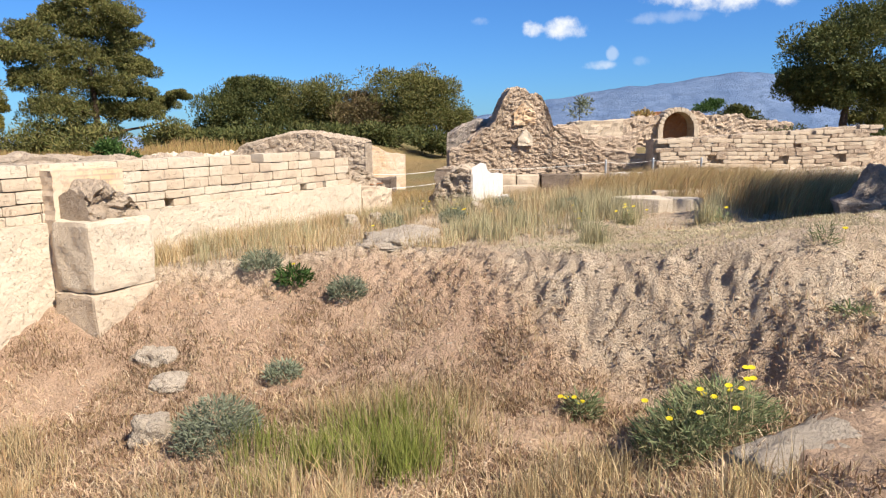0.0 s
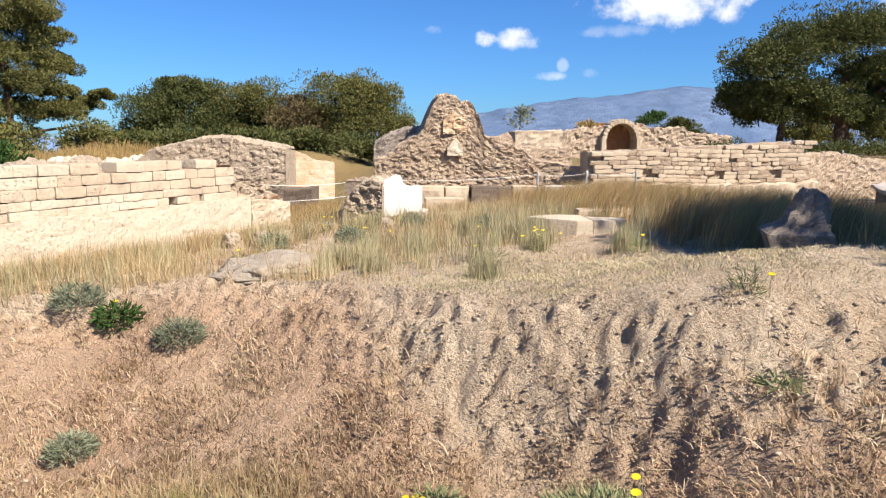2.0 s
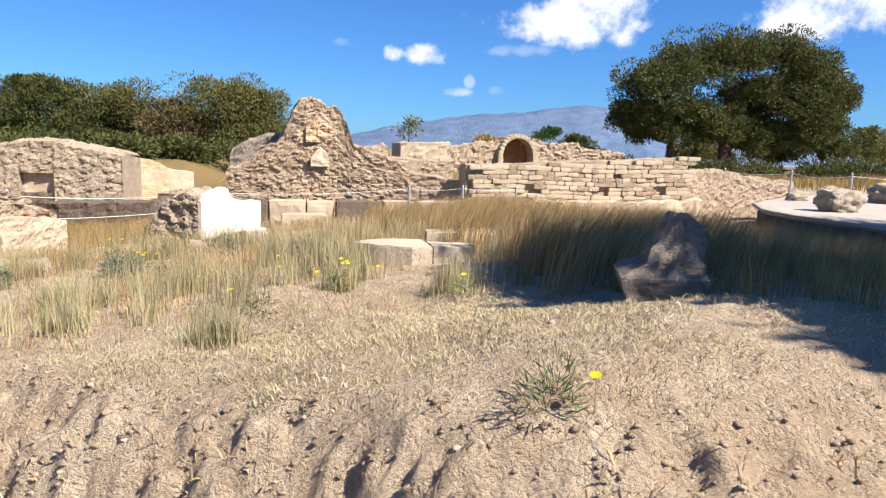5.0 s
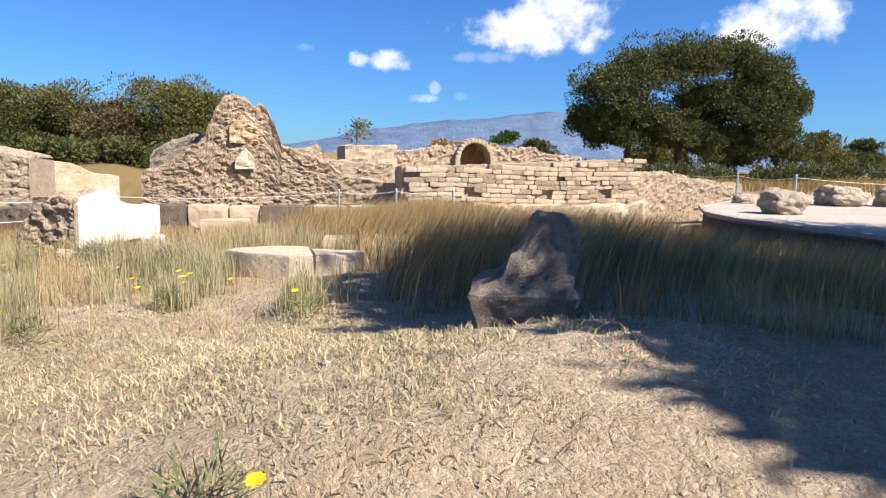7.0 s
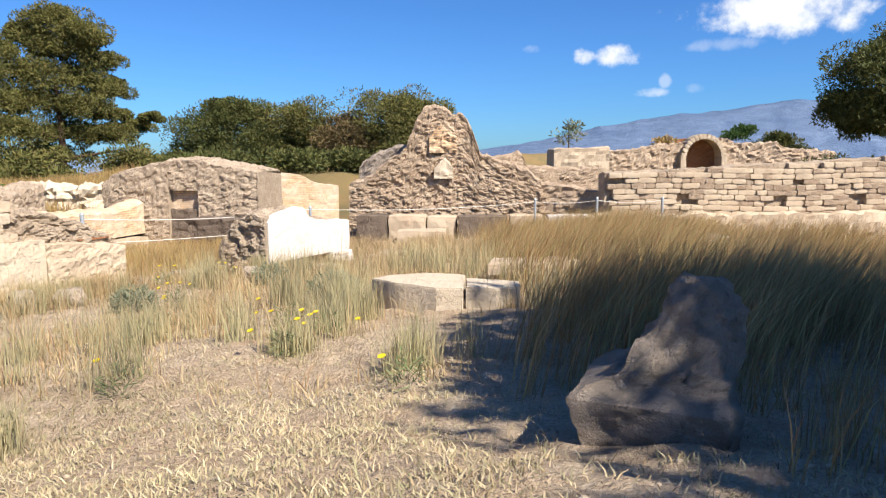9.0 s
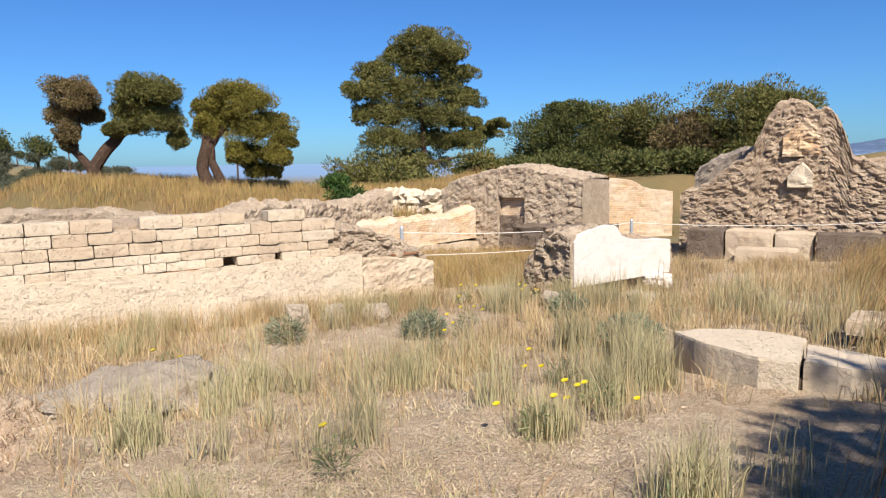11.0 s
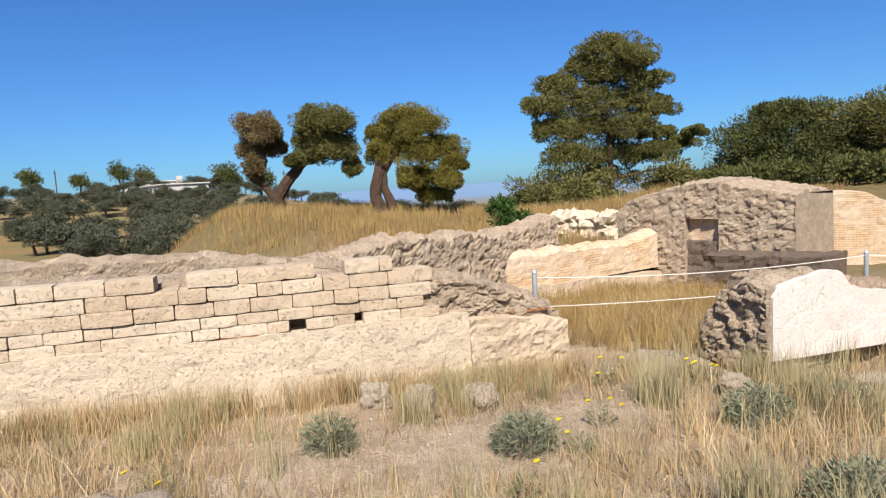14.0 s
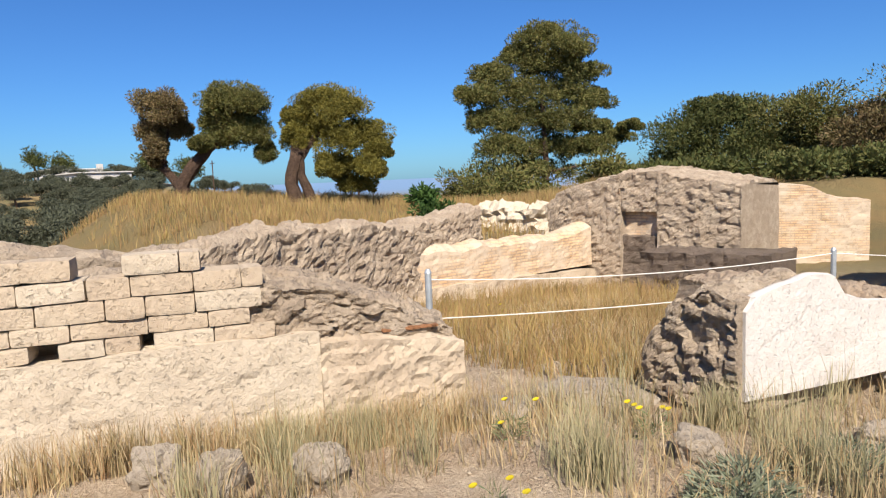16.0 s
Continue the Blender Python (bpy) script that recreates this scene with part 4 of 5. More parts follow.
for pts, sag in (([(-2.31, 16.38, 0.58), (0.05, 21.81, 0.36)], 0.10), ([(-2.31, 16.38, 0.17), (0.05, 21.81, -0.05)], 0.06), ([(0.05, 21.81, 0.36), (5.6, 23.7, 0.45)], 0.1),
                 ([(5.6, 23.7, 0.45), (7.2, 23.6, 0.5), (8.9, 23.7, 0.5)], 0.06), ([(18.3, 21.0, 1.2), (19.0, 24.4, 1.2), (18.6, 27.6, 1.2)], 0.1), ([(18.3, 21.0, 0.75), (19.0, 24.4, 0.75), (18.6, 27.6, 0.75)], 0.1), ([(18.3, 21.0, 1.2), (30, 22, 1.3)], 0.2)):
    tagged(rope("barrier_rope", pts, sag, 0.0065), "thin white rope strung between steel posts", "rope", "barrier ropes")


# ---- loose rocks ----
for i, (x, y, sx, sy, sz, dz, rot) in enumerate(((2.78, 4.12, 1.9, 1.5, 0.6, 0.28, 25), (-0.50, 10.25, 1.35, 1.15, 0.55, -0.02, 40), (-1.1, 14.1, 0.34, 0.3, 0.34, 0.1, 10), (-1.8, 13.3, 0.35, 0.3, 0.3, 0.1, 50),
                                                  (-1.35, 13.5, 0.30, 0.26, 0.36, 0.1, 70), (-2.7, 6.1, 0.36, 0.3, 0.34, 0.1, 5), (-2.2, 6.0, 0.3, 0.2, 0.14, 0.04, 40), (0.8, 15.75, 0.32, 0.3, 0.26, 0.08, 0),
                                                  (-0.6, 16.9, 1.3, 0.6, 0.24, 0.02, 20), (-1.1, 15.9, 0.9, 0.5, 0.18, 0.02, 60), (-0.6, 9.95, 1.3, 0.7, 0.16, 0.02, 10), (1.7, 16.9, 0.5, 0.3, 0.2, 0.05, 10), (8.6, 19.5, 1.3, 0.8, 0.6, 0.1, 20))):
    boulder("boulder", x, y, -0.76 if i == 0 else gz(x, y) + dz, sx, sy, sz, ROCK, "large flat weathered rock at the edge of the pit" if i == 0 else "weathered limestone rock lying in dry grass", seed=40 + i, rot=rot, group="loose rocks")
rngp = np.random.default_rng(5)


def pebbles(name, n, keep, x0, x1, y0, y1, seed, lo, hi, material, label):
    x, y = scatter(n, x0, x1, y0, y1, seed, keep)
    rng = np.random.default_rng(seed)
    r = rng.uniform(lo, hi, len(x)) * rng.uniform(0.5, 1, len(x))
    z = ground(x, y) + r * 0.15
    bm = bmesh.new()
    bmesh.ops.create_icosphere(bm, subdivisions=1, radius=1)
    base = np.array([v.co[:] for v in bm.verts])
    bm.faces.ensure_lookup_table()
    tr = np.array([[v.index for v in f.verts] for f in bm.faces])
    bm.free()
    jit = rng.uniform(0.6, 1.3, (len(x), len(base), 1))
    v = base[None] * jit * np.stack([r, r * 0.8, r * 0.55], 1)[:, None, :] + np.stack([x, y, z], 1)[:, None, :]
    t = (tr[None] + np.arange(len(x))[:, None, None] * len(base)).reshape(-1, 3)
    return tagged(tri_mesh(name, v.reshape(-1, 3), t, material), label, "stones", kind="stuff")


pebbles("pebbles", 7000, lambda x, y: np.where(pit_depth(x, y) > 0, 0.6, 0.2), -4, 7, 3, 16, 61, 0.006, 0.03, LIMESTONE, "scattered small pale stones")
pebbles("clods", 9000, lambda x, y: (pit_depth(x, y) > 0.02) * (pit_depth(x, y) < 1.2) * 1.0, -3.5, 5, 4.5, 10, 62, 0.008, 0.03, stone_mat("clay_clods", (0.90, 0.74, 0.56), (0.74, 0.56, 0.41), (0.52, 0.38, 0.27), 2.0, 0.4, 0.02, False), "crumbled clods of earth on the pit bank")

# ---- grasses ----
TUFTS = [(0.41, 15.08, 0.62), (1.36, 15.95, 0.42), (0.62, 16.5, 0.5), (-1.6, 14.1, 0.4), (-1.45, 14.75, 0.45), (2.17, 13.13, 0.55), (2.78, 12.9, 0.6), (3.0, 12.5, 0.6), (3.2, 12.2, 0.55), (1.29, 11.51, 0.4), (0.26, 10.75, 0.45),
         (-2.25, 11.1, 0.4), (1.96, 8.75, 0.42), (0.79, 9.3, 0.35), (3.96, 10.18, 0.5), (2.94, 10.81, 0.42), (3.0, 11.7, 0.5)]
# fallen straw and twigs lying about
DRYTWIG = leaf_mat("dry_litter", [(0.26, 0.17, 0.11), (0.50, 0.37, 0.24), (0.16, 0.11, 0.08), (0.62, 0.48, 0.31)])


def outside(x, y):
    """1 where plants can stand: not inside the walls or on the slabs."""
    u = (x - O.x) * D.x + (y - O.y) * D.y
    v = (x - O.x) * B.x + (y - O.y) * B.y
    ok = ~((u < 3.2) & (v > -0.06) & (v < 1.3) & (u > -9))
    ok &= ~((x > 3.15) & (x < 4.9) & (y > 12.2) & (y < 13.35) & ((y > 12.5) | (vnoise(x, y, 0.25, 77) < 0.55)))
    ok &= ~((x > 4.8) & (x < 5.6) & (y > 8.1) & (y < 8.9))
    ok &= ~((x > -0.3) & (x < 1.1) & (y > 16.75) & (y < 21.5))
    ok &= ~((y > 23.8) & (x > 0) & (x < 17))
    ok &= ~((x > 14.4) & (y > 6))
    ok &= ~((x - 2.78) ** 2 + (y - 4.12) ** 2 < 0.4)
    ok &= ~((x + 0.55) ** 2 + (y - 10.25) ** 2 < 0.22)
    return ok


def stuff(ob, label, cat="grass"):
    return tagged(ob, label, cat, kind="stuff")


rng0 = np.random.default_rng(3)


x, y = scatter(110000, -4, 7, 4.0, 15.5, 91, lambda x, y: outside(x, y) * (0.25 + 0.75 * smooth((vnoise(x, y, 0.5, 92) - 0.35) / 0.3)))
stuff(blades("ground_litter", x, y, rng0.uniform(0.015, 0.05, len(x)), 0.006, DRYTWIG, 2.2, seed=14, curl=0.5), "fallen dry stems and twigs on the soil", "litter")


def field_density(x, y):
    f = smooth((vnoise(x, y, 1.3, 21) - 0.22) / 0.4) * (0.35 + 0.65 * smooth((vnoise(x, y, 0.4, 22) - 0.25) / 0.3))
    f = f * smooth((y - 8.6 - 0.35 * (x - 2)) / 1.6) * (1 - 0.75 * np.exp(-((x - 2.2) ** 2 + (y - 9.2) ** 2) / 2.5))
    path = np.exp(-((x - 0.0) ** 2 / 1.2 + (y - 14.9) ** 2 / 0.5))
    return f * outside(x, y) * (pit_depth(x, y) < 0.15) * (1 - 0.7 * path)


x, y = tufted(16000, -4.5, 9.5, 8.5, 24, 31, field_density, 9, 0.055)
stuff(blades("field_grass", x, y, (0.06 + 0.40 * rng0.random(len(x)) ** 1.6) * (0.55 + 0.75 * vnoise(x, y, 1.7, 23)) * (0.6 + 0.5 * smooth((np.hypot(x - 3, y - 9) - 3) / 3)), 0.007, STRAW, 0.55, seed=1, curl=0.1), "dry straw-coloured grass standing in tufts")
x, y = tufted(900, -3.8, 8.5, 9.0, 18, 32, lambda x, y: field_density(x, y) * (vnoise(x, y, 0.9, 25) > 0.45), 45, 0.07)
stuff(blades("green_tufts", x, y, rng0.uniform(0.2, 0.55, len(x)), 0.006, GREENGRASS, 0.28, seed=2), "grey-green grass tufts")
# seed stalks
x, y = scatter(4200, -3.5, 9, 8.8, 20, 33, lambda x, y: field_density(x, y) * 0.8)
stuff(blades("seed_stalks", x, y, rng0.uniform(0.4, 0.75, len(x)), 0.005, STRAW, 0.22, seed=3), "thin tall dry seed stalks")


def rim_density(x, y):
    d = np.exp(-((x - 2.9) ** 2 / 4.0 + (y - 7.9) ** 2 / 1.6)) + 0.8 * np.exp(-((x - 3.0) ** 2 / 3 + (y - 9.3) ** 2 / 2.0)) + 0.5 * np.exp(-((x - 4.2) ** 2 / 2 + (y - 7.3) ** 2 / 1.5))
    return np.clip(d * (0.25 + 0.9 * smooth((vnoise(x, y, 0.35, 26) - 0.3) / 0.35)), 0, 1) * outside(x, y) * (pit_depth(x, y) < 0.12)


x, y = scatter(150000, -0.5, 6.5, 5.8, 12, 34, rim_density)
stuff(blades("short_turf", x, y, rng0.uniform(0.02, 0.07, len(x)), 0.0075, MATGRASS, 0.8, seed=4, curl=0.2), "short dry grey-green turf")


def pit_density(x, y):
    d = pit_depth(x, y)
    return smooth((d - 0.05 - 0.12 * smooth((x - 0.8) / 1.2)) / 0.5) * np.clip(0.30 + 0.9 * smooth((vnoise(x, y, 0.55, 27) - 0.3) / 0.3), 0, 1) * outside(x, y) * (0.5 + 0.5 * smooth((vnoise(x, y, 1.8, 28) - 0.3) / 0.3))


x, y = tufted(15000, -5.0, 5.6, 3.0, 10, 35, lambda x, y: pit_density(x, y) * (0.45 + 0.55 * smooth((pit_depth(x, y) - 0.8) / 1.2)), 16, 0.045)
stuff(blades("pit_weeds", x, y, 0.03 + 0.13 * rng0.random(len(x)) ** 2, 0.009, WEED, 0.9, seed=5, curl=0.25), "dry reddish-brown weeds on the pit slope")
DARKWEED = leaf_mat("dark_brown_weed", [(0.30, 0.19, 0.11), (0.20, 0.12, 0.08), (0.44, 0.31, 0.19), (0.34, 0.27, 0.13)])
x, y = tufted(5200, -5.0, 5.4, 3.0, 9, 136, lambda x, y: smooth((pit_depth(x, y) - 0.6) / 0.9) * outside(x, y) * smooth((vnoise(x, y, 0.8, 137) - 0.35) / 0.25), 22, 0.055)
stuff(blades("brown_weeds", x, y, 0.03 + 0.10 * rng0.random(len(x)), 0.009, DARKWEED, 0.8, seed=16, curl=0.2), "low dark brown withered weeds in the pit")
# brittle curled leaves close to the soil
x, y = tufted(22000, -5.0, 5.6, 3.0, 10, 135, lambda x, y: pit_density(x, y) * 0.9, 8, 0.03)
stuff(blades("curled_leaves", x, y, rng0.uniform(0.012, 0.045, len(x)), 0.017, WEED, 1.3, seed=15, curl=0.35), "small curled dead leaves of dry weeds", "litter")
x, y = tufted(900, -4.5, 2.2, 3.2, 7.2, 36, lambda x, y: (pit_depth(x, y) > 1.0) * smooth((vnoise(x, y, 0.9, 29) - 0.4) / 0.2) * (y < 6.4), 40, 0.08)
stuff(blades("pit_grass", x, y, rng0.uniform(0.1, 0.4, len(x)), 0.006, STRAW, 0.5, seed=6), "straw-coloured grass in the pit")
x, y = tufted(130, -1.9, 0.4, 4.6, 5.9, 37, lambda x, y: 0.9 * np.exp(-((x + 0.65) ** 2 / 0.5 + (y - 5.2) ** 2 / 0.2)), 70, 0.10)
GREEN = leaf_mat("fresh_green_grass", [(0.20, 0.26, 0.05), (0.30, 0.34, 0.08), (0.36, 0.34, 0.12)])
stuff(blades("fresh_grass", x, y, rng0.uniform(0.15, 0.42, len(x)), 0.006, GREEN, 0.4, seed=7), "fresh green grass clump in the pit")


def feather_density(x, y):
    d = smooth((x - 4.35 - 0.55 * np.exp(-((y - 12.6) / 0.9) ** 2) + 0.06 * (y - 13)) / 0.9) * smooth((y - 8.9) / 1.0) * (1 - smooth((y - 22.5) / 1.2))
    return d * (0.3 + 0.7 * smooth((vnoise(x, y, 0.8, 41) - 0.3) / 0.3)) * outside(x, y)


x, y = tufted(9500, 3.8, 14.4, 9.4, 24, 38, feather_density, 11, 0.06)
stuff(blades("feather_grass", x, y, rng0.uniform(0.35, 0.85, len(x)), 0.007, FEATHER, 0.28, seed=8, curl=0.08, wind=(0.32, 0.05)), "tall reddish feather grass")
x, y = tufted(500, 5.6, 13.5, 7.2, 13, 39, lambda x, y: outside(x, y) * (vnoise(x, y, 0.9, 42) > 0.5) * 0.8, 30, 0.08)
stuff(blades("shade_grass", x, y, rng0.uniform(0.12, 0.4, len(x)), 0.006, FEATHER, 0.4, seed=9), "grass in the shade of the tree")
# large fine-leaved tufts
for tx, ty, th in TUFTS:
    n_b = 420
    x, y = tx + rng0.normal(0, 0.10, n_b), ty + rng0.normal(0, 0.10, n_b)
    tagged(blades("grass_tuft", x, y, th * rng0.uniform(0.35, 1.0, n_b), 0.006, GREENGRASS, 0.30, seed=int(tx * 100 + 900), curl=0.08), "tall grey-green tuft of fine grass", "grass tuft", "fine grass tufts")
# grass at the foot of the long wall
s_ = rng0.uniform(-4.5, 3.2, 260)
fx = np.repeat(O.x + D.x * s_ + 0.898 * rng0.uniform(0.06, 0.35, 260), 26) + rng0.normal(0, 0.06, 260 * 26)
fy = np.repeat(O.y + D.y * s_ - 0.441 * rng0.uniform(0.06, 0.35, 260), 26) + rng0.normal(0, 0.06, 260 * 26)
k = pit_depth(fx, fy) < 0.3
fx, fy = fx[k], fy[k]
stuff(blades("wall_foot_grass", fx, fy, rng0.uniform(0.1, 0.42, len(fx)), 0.007, STRAW, 0.35, seed=10), "dry grass along the foot of the wall")
# sunken room
x, y = tufted(1500, -6.8, 0, 17.3, 25, 43, lambda x, y: (x < -0.6 + (y > 21.5) * 0.6) * 0.9 * (x > -7.4), 14, 0.09)
stuff(blades("room_grass", x, y, rng0.uniform(0.15, 0.5, len(x)), 0.010, MEADOW, 0.45, seed=11), "yellowing grass in the sunken room")


# meadow on the bank
def bank_density(x, y):
    b = smooth((-(x + 8.5) + 0.25 * (y - 20)) / 5) * smooth((y - 17.5 + 0.1 * x) / 4)
    return b * (x > -34) * (0.35 + 0.65 * smooth((vnoise(x, y, 2.0, 44) - 0.3) / 0.3))


x, y = tufted(9500, -40, -8, 17, 46, 45, bank_density, 9, 0.15)
stuff(blades("bank_grass", x, y, rng0.uniform(0.25, 0.6, len(x)), 0.022, MEADOW, 0.35, seed=12), "tall dry grass on the bank")
x, y = tufted(5000, -40, 70, 44, 70, 46, lambda x, y: 0.9 * ((x < -14) | (x > 22)), 8, 0.3)
stuff(blades("far_grass", x, y, rng0.uniform(0.4, 0.9, len(x)), 0.05, MEADOW, 0.35, seed=13), "dry meadow grass beyond the ruins")


# ---- plants ----
def leafy(name, n, radius, height, length, width, material, seed, parent):
    """Narrow leaves spraying from many stems."""
    rng = np.random.default_rng(seed)
    a = rng.uniform(0, 2 * np.pi, n)
    r = radius * np.sqrt(rng.uniform(0, 1, n))
    h = rng.uniform(0.02, 1, n) * height * (1 - 0.5 * (r / radius) ** 2)
    p = np.stack([np.cos(a) * r, np.sin(a) * r, h], 1)
    d = rng.normal(0, 1, (n, 3)) * 0.7 + np.stack([np.cos(a), np.sin(a), np.full(n, 0.8)], 1)
    d /= np.linalg.norm(d, axis=1)[:, None]
    sdw = np.cross(d, rng.normal(0, 1, (n, 3)))
    sdw /= np.linalg.norm(sdw, axis=1)[:, None]
    ln = length * rng.uniform(0.5, 1.2, n)[:, None]
    v = np.stack([p, p + d * ln * 0.5 + sdw * width, p + d * ln, p + d * ln * 0.5 - sdw * width], 1)
    t = (np.array([[0, 1, 2], [0, 2, 3]])[None] + np.arange(n)[:, None, None] * 4).reshape(-1, 3)
    return tri_mesh(name, v.reshape(-1, 3), t, material, parent)


def flower(parent, x, y, z, h, r=0.028):
    f = new("flower")
    f.parent = parent
    f.location = (x, y, z)
    bm = bmesh.new()
    bmesh.ops.create_cone(bm, cap_ends=False, segments=5, radius1=0.003, radius2=0.002, depth=h)
    bmesh.ops.translate(bm, verts=bm.verts, vec=(0, 0, h / 2))
    part("stem", bm, GREENGRASS, f)
    bm = bmesh.new()
    c = bm.verts.new((0, 0, h + 0.004))
    ring = [bm.verts.new((r * (1 if i % 2 else 0.8) * math.cos(i * math.pi / 9), r * (1 if i % 2 else 0.8) * math.sin(i * math.pi / 9), h + 0.008)) for i in range(18)]
    low = bm.verts.new((0, 0, h - 0.012))
    for i in range(18):
        bm.faces.new((c, ring[i], ring[(i + 1) % 18]))
        bm.faces.new((low, ring[(i + 1) % 18], ring[i]))
    ob = part("petals", bm, YELLOW, f)
    ob.rotation_euler = (0.25, -0.15, 0)
    return f


rf = random.Random(9)


def plant(name, x, y, radius, height, n, material, label, flowers=0, seed=0, length=0.12, width=0.006, spread=1.4):
    z = gz(x, y)
    ob = empty(name, x, y, z)
    leafy("foliage", n, radius, height, length, width, material, seed, ob)
    for _ in range(flowers):
        a, r = rf.uniform(0, 6.28), radius * spread * math.sqrt(rf.random())
        px, py = r * math.cos(a), r * math.sin(a)
        flower(ob, px, py, gz(x + px, y + py) - z, height * rf.uniform(0.7, 1.5))
    return tagged(ob, label, "plant")


SOW = leaf_mat("green_herb", [(0.16, 0.22, 0.10), (0.22, 0.28, 0.13), (0.28, 0.30, 0.16), (0.34, 0.30, 0.16)])
plant("flowering_herb", 2.15, 5.0, 0.42, 0.42, 3800, SOW, "bushy green herb with yellow flowers", 13, 1, 0.13, 0.005)
plant("flowering_herb", 1.75, 4.75, 0.3, 0.35, 1800, SOW, "bushy green herb with yellow flowers", 3, 2, 0.13, 0.005)
plant("flowering_herb", 1.3, 5.95, 0.14, 0.2, 500, SOW, "small green herb with yellow flowers", 5, 3)
for i, (x, y, r, h, n) in enumerate(((-1.95, 5.75, 0.36, 0.42, 2600), (-1.2, 8.55, 0.22, 0.26, 1200), (-1.75, 7.3, 0.18, 0.2, 800), (1.35, 15.0, 0.26, 0.35, 1500), (0.2, 13.35, 0.25, 0.32, 1500), (2.6, 13.6, 0.3, 0.3, 1500), (-2.4, 9.0, 0.25, 0.25, 1100), (1.6, 16.1, 0.4, 0.22, 1400), (-0.9, 12.2, 0.2, 0.3, 800))):
    plant("grey_shrub", x, y, r, h, n, SAGE, "small grey-green dry shrub", 0, 20 + i, 0.09, 0.006)
plant("green_herb", 3.55, 5.8, 0.13, 0.08, 170, SOW, "low green thistle on the bank", 0, 40, 0.10, 0.007)
plant("green_herb", -1.95, 8.9, 0.22, 0.25, 500, BUSH, "green broad-leaved weed by the wall", 1, 41, 0.12, 0.012)
for i, (x, y, nf) in enumerate(((3.1, 11.3, 5), (2.9, 10.7, 2), (-1.1, 10.9, 2), (0.25, 14.3, 3), (0.35, 16.0, 5), (-0.4, 15.3, 3), (0.9, 12.6, 1), (3.55, 6.35, 1), (2.55, 11.9, 3), (2.2, 9.6, 1), (4.0, 9.7, 1), (0.6, 13.6, 2), (-4.6, 20.4, 6), (6.6, 12.6, 2))):
    plant("flowering_herb", x, y, 0.1, 0.22, 140, SOW, "sparse herb with yellow flowers in the grass", nf, 60 + i, 0.1, 0.004, 3.0)


# ---- trees ----
def limb(name, pts, r0, r1, parent):
    """A tapered, slightly crooked limb along the points."""
    bm = bmesh.new()
    line = []
    for a, b in zip(pts, pts[1:]):
        for k in range(5):
            line.append(Vector(a).lerp(Vector(b), k / 5))
    line.append(Vector(pts[-1]))
    rings = []
    for i, p in enumerate(line):
        f = i / (len(line) - 1)
        r = r0 + (r1 - r0) * f
        d = (line[min(i + 1, len(line) - 1)] - line[max(i - 1, 0)]).normalized()
        u = d.orthogonal().normalized()
        w = d.cross(u)
        p = p + (u * noise.noise(p * 0.9) + w * noise.noise(p * 0.9 + Vector((9, 0, 0)))) * r * 0.6
        rings.append([bm.verts.new(p + (u * math.cos(a) + w * math.sin(a)) * r * (1 + 0.18 * noise.noise(p + Vector((a, 0, 0))))) for a in [j * math.tau / 9 for j in range(9)]])
    for a, b in zip(rings, rings[1:]):
        for i in range(9):
            bm.faces.new((a[i], a[(i + 1) % 9], b[(i + 1) % 9], b[i]))
    bm.faces.new(rings[-1])
    return part(name, bm, BARK, parent)


def crown(name, clumps, size, per, material, seed, parent, sub=26, aspect=0.15):
    """Tufts of leaves in many small clusters over the clumps (x, y, z, rx, rz)."""
    rng = np.random.default_rng(seed)
    centres, radii = [], []
    for cx, cy, cz, rx, rz in clumps:
        d = rng.normal(0, 1, (sub, 3))
        d /= np.linalg.norm(d, axis=1)[:, None]
        d[:, 2] = np.where(d[:, 2] < -0.5, -d[:, 2] * 0.6, d[:, 2])
        k = rng.uniform(0.35, 0.95, (sub, 1))
        centres.append(np.array([cx, cy, cz]) + d * k * np.array([rx, rx * 0.9, rz]))
        radii.append(np.full(sub, 0.47 * min(rx, rz * 1.2)) * rng.uniform(0.6, 1.25, sub))
    c, r = np.concatenate(centres), np.concatenate(radii)
    n = len(c) * per
    cc, rr = np.repeat(c, per, 0), np.repeat(r, per)
    d = rng.normal(0, 1, (n, 3))
    d /= np.linalg.norm(d, axis=1)[:, None]
    p = cc + d * (rr * rng.uniform(0.45, 1.0, n) ** 0.5)[:, None] * np.array([1, 1, 0.7])
    out = d * 0.8 + rng.normal(0, 0.6, (n, 3)) + np.array([0, 0, 0.35])
    out /= np.linalg.norm(out, axis=1)[:, None]
    w = np.cross(out, rng.normal(0, 1, (n, 3)))
    w /= np.linalg.norm(w, axis=1)[:, None]
    ln = size * rng.uniform(0.6, 1.3, n)[:, None]
    v = np.stack([p, p + out * ln * 0.55 + w * ln * aspect, p + out * ln, p + out * ln * 0.55 - w * ln * aspect], 1)
    t = (np.array([[0, 1, 2], [0, 2, 3]])[None] + np.arange(n)[:, None, None] * 4).reshape(-1, 3)
    return tri_mesh(name, v.reshape(-1, 3), t, material, parent)


def tree(name, x, y, label, clumps, trunk, limbs, material, size, per, seed, z=None, sub=26, category="tree"):
    """A tree at x, y; clumps and limbs are given from its foot."""
    ob = empty(name, x, y, gz(x, y) - 0.1 if z is None else z)
    if trunk:
        limb("trunk", trunk[0], trunk[1], trunk[2], ob)
    for pts, r0, r1 in limbs:
        limb("limb", pts, r0, r1, ob)
    crown("crown", clumps, size, per, material, seed, ob, sub)
    return tagged(ob, label, category)


